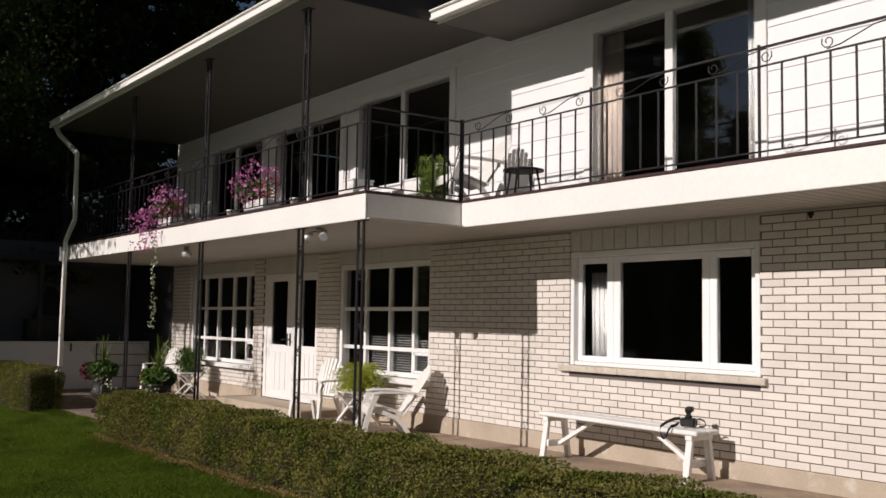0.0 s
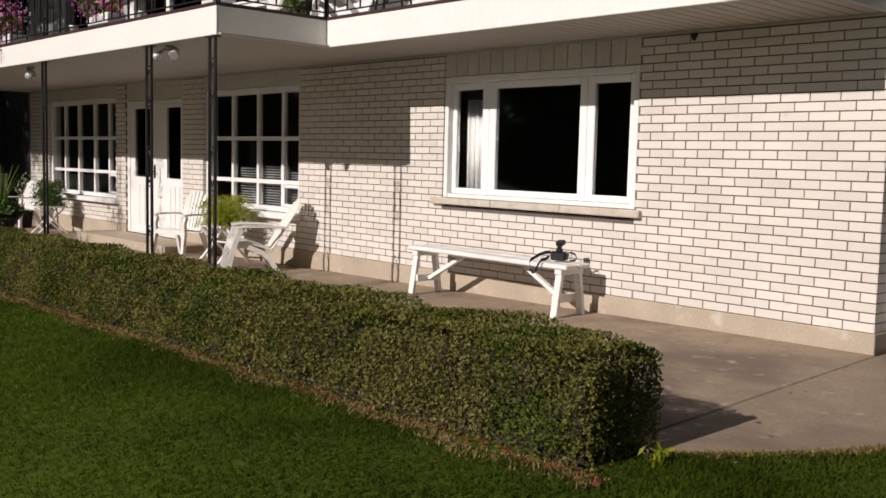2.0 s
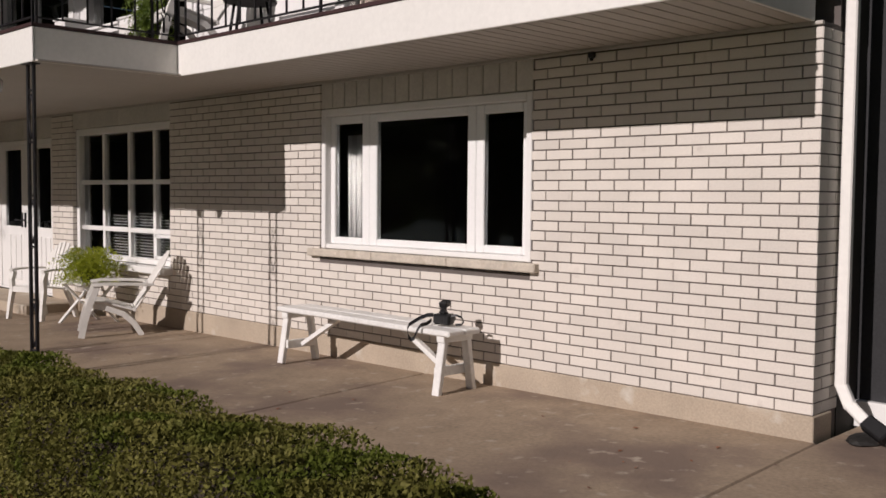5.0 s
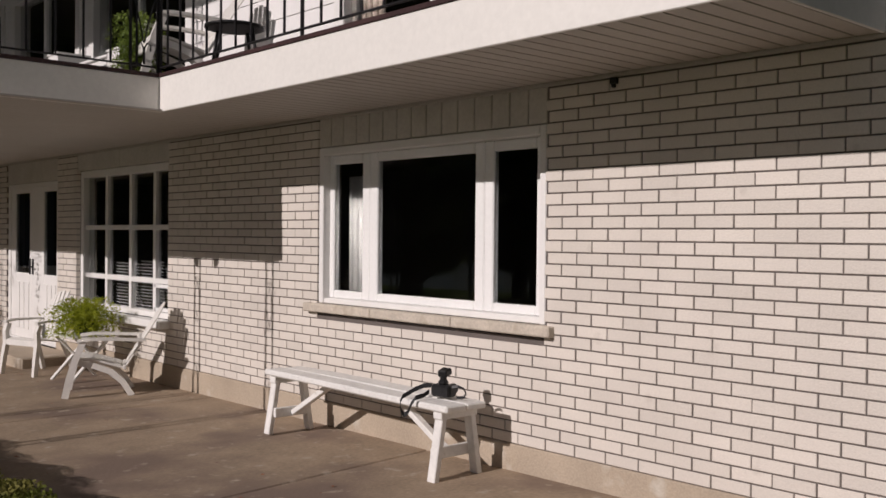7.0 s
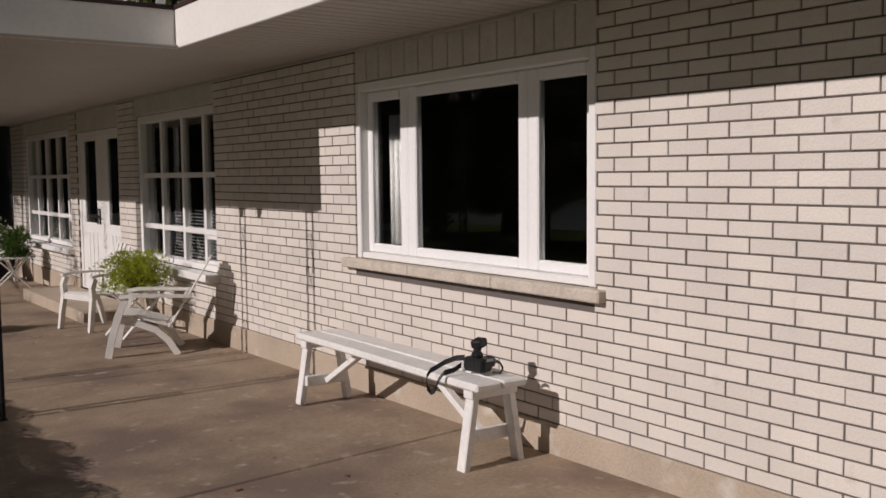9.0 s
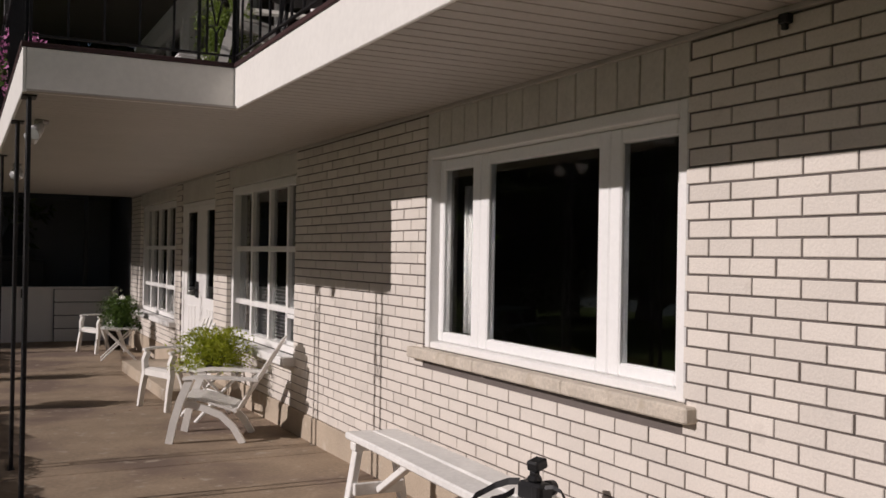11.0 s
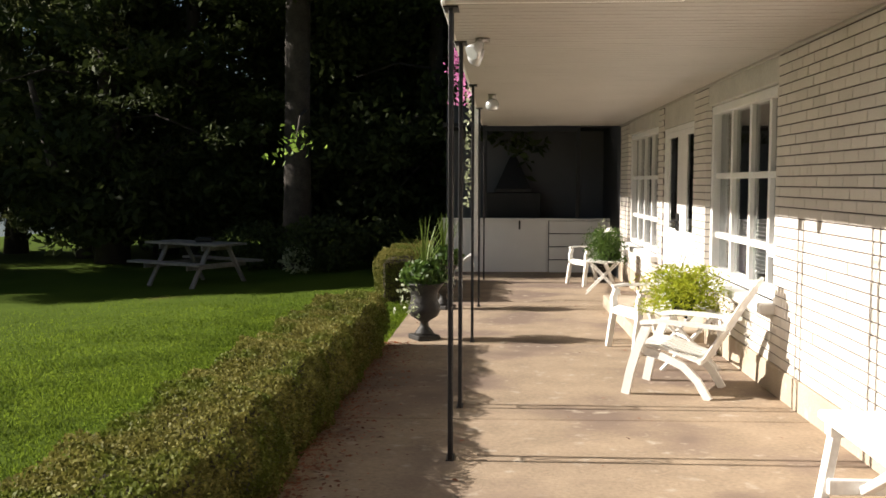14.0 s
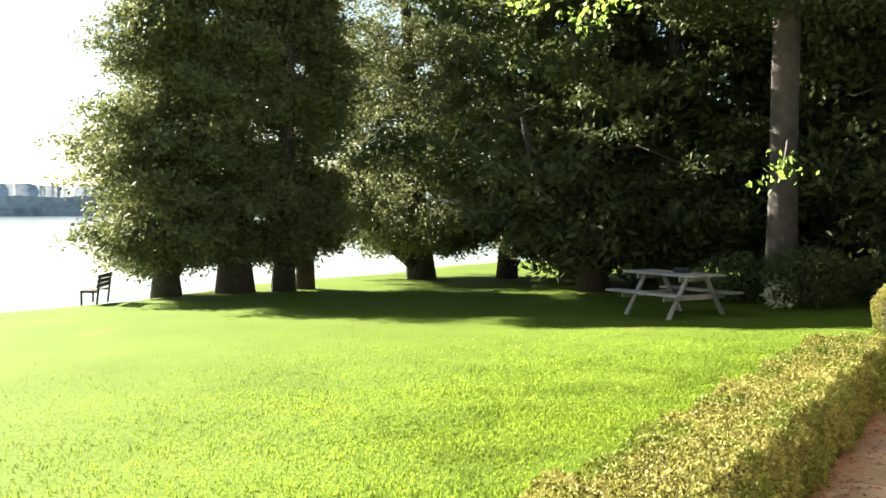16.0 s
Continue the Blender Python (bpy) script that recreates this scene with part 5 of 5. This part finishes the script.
part("body", block(-0.16, 0.16, -0.09, 0.09, 0, 0.09, 0.03), M_BLACK, bd)

pb = thing("park_bench", (-18.3, 13.35, lawn_z(-18.3, 13.35)), "dark wooden park bench facing the lake", "bench", turn=126)
pb.scale = (0.75, 0.75, 0.70)
for k in range(3):
    part("seat_slat", block(-0.65, 0.65, -0.2 + k * 0.14, -0.08 + k * 0.14, 0.42, 0.45, 0.004), M_DBARK, pb)
for k in range(3):
    part("back_slat", block(-0.65, 0.65, -0.27 - 0.02 * k, -0.24 - 0.02 * k, 0.52 + k * 0.13, 0.63 + k * 0.13, 0.004), M_DBARK, pb)
for x in (-0.55, 0.55):
    bm = bmesh.new()
    beam(bm, (x, -0.21, 0), (x, -0.32, 0.9), 0.05, 0.05, (1, 0, 0))
    beam(bm, (x, 0.18, 0), (x, 0.18, 0.42), 0.05, 0.05, (1, 0, 0))
    beam(bm, (x, -0.22, 0.4), (x, 0.2, 0.4), 0.05, 0.05, (1, 0, 0))
    part("side_frame", bm, M_IRON, pb)

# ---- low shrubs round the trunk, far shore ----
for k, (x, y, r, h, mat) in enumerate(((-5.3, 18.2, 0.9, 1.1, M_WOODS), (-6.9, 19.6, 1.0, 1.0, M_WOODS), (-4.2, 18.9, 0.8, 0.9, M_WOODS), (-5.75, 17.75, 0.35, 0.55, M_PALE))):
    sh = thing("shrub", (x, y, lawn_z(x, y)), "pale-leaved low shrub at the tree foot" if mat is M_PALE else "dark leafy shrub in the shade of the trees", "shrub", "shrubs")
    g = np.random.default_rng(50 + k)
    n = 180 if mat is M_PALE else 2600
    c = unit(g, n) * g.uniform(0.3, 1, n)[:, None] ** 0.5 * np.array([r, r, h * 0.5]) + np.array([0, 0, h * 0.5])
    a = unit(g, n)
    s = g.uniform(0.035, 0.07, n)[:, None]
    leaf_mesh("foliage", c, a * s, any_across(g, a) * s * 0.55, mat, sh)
bm = bmesh.new()
cols = []
for k in range(800):
    a = radians(100 + k * 0.15)
    d = 620
    x, y = d * math.cos(a) , d * math.sin(a) * 1.0
    h = 18 + 3 * noise.noise((k * 0.042, 0.3, 0.7)) + 1.0 * noise.noise((k * 0.19, 3.3, 0.7)) + 0.6 * noise.noise((k * 0.61, 7.3, 0.7))
    cols.append([bm.verts.new((x, y, -2)), bm.verts.new((x * 0.998, y * 0.998, h * 0.6)), bm.verts.new((x * 1.02, y * 1.02, h)), bm.verts.new((x * 1.06, y * 1.06, -2))])
for p, q in zip(cols, cols[1:]):
    for k in range(3):
        bm.faces.new((p[k], p[k + 1], q[k + 1], q[k]))
# The pale blue-grey is distance haze mixed into the woods' colour.
M_FAR = material("far_woods_haze_tint", (0.33, 0.37, 0.38), 0.9, vary=0.3, scale=0.06, grain=0.25, bump=0)
tagged(part("backdrop", bm, M_FAR), "wooded far shore of the lake, haze mixed into its colour", "far shore", kind="structure")

# ---- grass blades, dry leaves ----
def dry_border(seed):
    """Tan dead blades where the lawn meets the hedge foot and the patio's rounded edge."""
    g = np.random.default_rng(seed)
    n = 9000
    y1 = g.uniform(-0.45, 9.0, n)
    edge = np.stack([-3.60 - np.abs(g.normal(0, 0.07, n)) - 0.05 * np.maximum(0, np.sin(y1 * 3.3) + np.sin(y1 * 7.1)), y1], 1)
    x = g.uniform(-3.25, -0.4, 5200)
    ex = np.clip((x + 3.05) / 1.25, 0, 1)
    y = np.where(x < -1.8, -0.40 - 0.74 * ex - 0.10 * np.sin(np.pi * ex), -1.2 - 0.9 * (x + 1.8))
    rim = np.stack([x, y - np.abs(g.normal(0, 0.035, len(x))) + 0.01], 1)
    P = np.concatenate([edge, rim])
    n = len(P)
    z = np.array([lawn_z(float(p), float(q)) for p, q in P])
    t, lean = g.uniform(0, 2 * math.pi, n), g.uniform(0.4, 2.2, n)
    a = np.stack([np.cos(t) * lean, np.sin(t) * lean, np.ones(n)], 1) * g.uniform(0.010, 0.024, n)[:, None] * 0.6
    b = np.stack([-np.sin(t), np.cos(t), np.zeros(n)], 1) * 0.0042
    return tagged(leaf_mesh("dry_grass", np.stack([P[:, 0], P[:, 1], z + 0.004], 1) + a * 0.9, a, b, M_DRYGRASS), "dry tan grass along the hedge foot and patio edge", "grass", kind="stuff")


dry_border(63)


def blades(name, boxes, seed, label):
    g = np.random.default_rng(seed)
    P = []
    for x0, x1, y0, y1, n in boxes:
        if y0 < 3:
            y0 -= 2.2
        P.append(np.stack([x1 - np.minimum(g.exponential((x1 - x0) / 2.6, n), 11), g.triangular(y0 - 1.5, (y0 + y1) / 2, y1 + 3.5, n) if y0 > 3 else g.uniform(y0, y1, n)], 1))
    P = np.concatenate(P)
    far = np.maximum(np.clip((-1.5 - P[:, 1]) / 2.0, 0, 1), np.clip((-6.5 - P[:, 0]) / 6, 0, 1))
    P = P[g.uniform(size=len(P)) > far]
    keep = ~((P[:, 0] > -3.66 - 0.05 * np.maximum(0, np.sin(P[:, 1] * 3.3) + np.sin(P[:, 1] * 7.1))) & (P[:, 1] > -0.35) & (P[:, 1] < 9.1))
    ex = np.clip((P[:, 0] + 3.05) / 1.25, 0, 1)
    keep &= (P[:, 0] < -3.05) | (P[:, 1] < -0.45 - 0.74 * ex - 0.10 * np.sin(np.pi * ex)) & (P[:, 0] < -1.8) | (P[:, 1] < -1.25 - 0.9 * (P[:, 0] + 1.8)) & (P[:, 0] >= -1.8) & (P[:, 0] < 0)
    P = P[keep]
    n = len(P)
    z = np.array([lawn_z(float(x), float(y)) for x, y in P])
    h = g.uniform(0.010, 0.028, n) * (1 + 0.35 * np.sin(P[:, 0] * 2.3 + 1.7 * np.sin(P[:, 1] * 1.9)) * np.sin(P[:, 1] * 2.9))
    t = g.uniform(0, 2 * math.pi, n)
    lean = g.uniform(0.2, 1.6, n)
    a = np.stack([np.cos(t) * lean, np.sin(t) * lean, np.ones(n)], 1) * h[:, None] * 0.6
    b = np.stack([-np.sin(t), np.cos(t), np.zeros(n)], 1) * 0.0045
    c = np.stack([P[:, 0], P[:, 1], z], 1) + a * 0.9
    ob = leaf_mesh(name, c, a, b, M_GRASS)
    return tagged(ob, label, "grass", kind="stuff")


blades("grass", [(-7.5, -3.0, -2.6, 3.8, 150000), (-10.5, -3.6, 3.2, 11.0, 130000), (-3.0, 0.2, -2.4, -0.3, 50000), (-4.5, 0.1, -1.2, -0.3, 100000), (-3.62, -3.0, 9.0, 12.3, 9000)], 61, "mown green lawn grass with pale blades")
g = np.random.default_rng(62)
n = 4200
c = np.stack([-3.06 + np.abs(g.normal(0, 0.24, n)) * g.uniform(0.1, 1, n), g.uniform(0.2, 9.2, n), np.zeros(n)], 1)
c2 = np.stack([-3.56 - np.abs(g.normal(0, 0.07, 1500)), g.uniform(-0.45, 9.0, 1500), np.zeros(1500)], 1)
c3 = np.stack([g.uniform(-2.9, -0.2, 120), g.uniform(-1.0, 13.0, 120), np.zeros(120)], 1)
c = np.concatenate([c, c2, c3])
c[:, 2] = ground_z(c[:, 0], c[:, 1]) + 0.006
a = unit(g, len(c)) * np.array([1, 1, 0.2])
s = g.uniform(0.009, 0.026, len(c))[:, None]
b = np.stack([-a[:, 1], a[:, 0], g.normal(0, 0.2, len(c))], 1)
tagged(leaf_mesh("fallen_leaves", c, a * s, b * s * 0.6, M_LITTER), "dry brown fallen leaves along the hedge", "leaves", kind="stuff")

# ---- bricks of the front wall ----
BRICK_MESHES = {}


def brick_mesh(length):
    key = round(length, 3)
    if key not in BRICK_MESHES:
        bm = bmesh.new()
        w, h, e = key, COURSE - JOINT, 0.003
        back = [bm.verts.new(v) for v in ((0.05, 0, 0), (0.05, w, 0), (0.05, w, h), (0.05, 0, h))]
        mid = [bm.verts.new(v) for v in ((e, 0, 0), (e, w, 0), (e, w, h), (e, 0, h))]
        front = [bm.verts.new(v) for v in ((0, e, e), (0, w - e, e), (0, w - e, h - e), (0, e, h - e))]
        for a, b in ((back, mid), (mid, front)):
            for k in range(4):
                bm.faces.new((a[k], b[k], b[(k + 1) % 4], a[(k + 1) % 4]))
        bm.faces.new(front[::-1])
        bmesh.ops.recalc_face_normals(bm, faces=bm.faces)
        me = bpy.data.meshes.new("brick")
        bm.to_mesh(me)
        bm.free()
        me.materials.append(M_BRICK)
        BRICK_MESHES[key] = me
    return BRICK_MESHES[key]


def brick_row(y0, y1, course):
    """Bricks of one course between two faces, in running bond from the corner."""
    off = -BRICK / 2 if course % 2 else 0.0
    k = math.floor((y0 - off) / BRICK)
    while off + k * BRICK < y1:
        a, b = max(y0, off + k * BRICK + JOINT / 2), min(y1, off + (k + 1) * BRICK - JOINT / 2)
        if b - a > 0.02:
            yield a, b
        k += 1


rng = random.Random(8)
verts, faces = [], []
for c in range(31):
    z = BASE_Z + c * COURSE
    spans, y = [], 0.0
    for a, b, lo, hi in OPENINGS:
        if z + COURSE > lo + 0.01:
            spans.append((y, a))
            y = b
    spans.append((y, END_Y))
    for p, q in spans:
        for a, b in brick_row(p, q, c):
            d = rng.gauss(0, 0.0012)
            if b <= 2.2:
                ob = new("brick", brick_mesh(b - a))
                ob.parent = wall_front
                ob.location = (d, a, z)
                ob.rotation_euler = (0, 0, rng.gauss(0, 0.004))
            else:
                w, h, e, i = b - a, COURSE - JOINT, 0.003, len(verts)
                verts += [(0.05, a, z), (0.05, b, z), (0.05, b, z + h), (0.05, a, z + h), (d + e, a, z), (d + e, b, z), (d + e, b, z + h), (d + e, a, z + h), (d, a + e, z + e), (d, b - e, z + e), (d, b - e, z + h - e), (d, a + e, z + h - e)]
                for s in (0, 4):
                    faces += [(i + s + k, i + s + (k + 1) % 4, i + s + 4 + (k + 1) % 4, i + s + 4 + k) for k in range(4)]
                faces.append((i + 8, i + 9, i + 10, i + 11))
me = bpy.data.meshes.new("bricks")
me.from_pydata(verts, [], faces)
me.materials.append(M_BRICKS)
rest = new("bricks", me)
rest.parent = wall_front
tagged(rest, kind="stuff")
# brick return at the corner
bm = bmesh.new()
for c in range(31):
    z = BASE_Z + c * COURSE
    for a, b in brick_row(0.0, 0.33, c + 1):
        cube(bm, max(a, 0.004), b, 0.0, 0.012, z, z + COURSE - JOINT, 0.0015)
ob = part("bricks", bm, M_BRICKS, bpy.data.objects["wall_side"])
tagged(ob, kind="stuff")
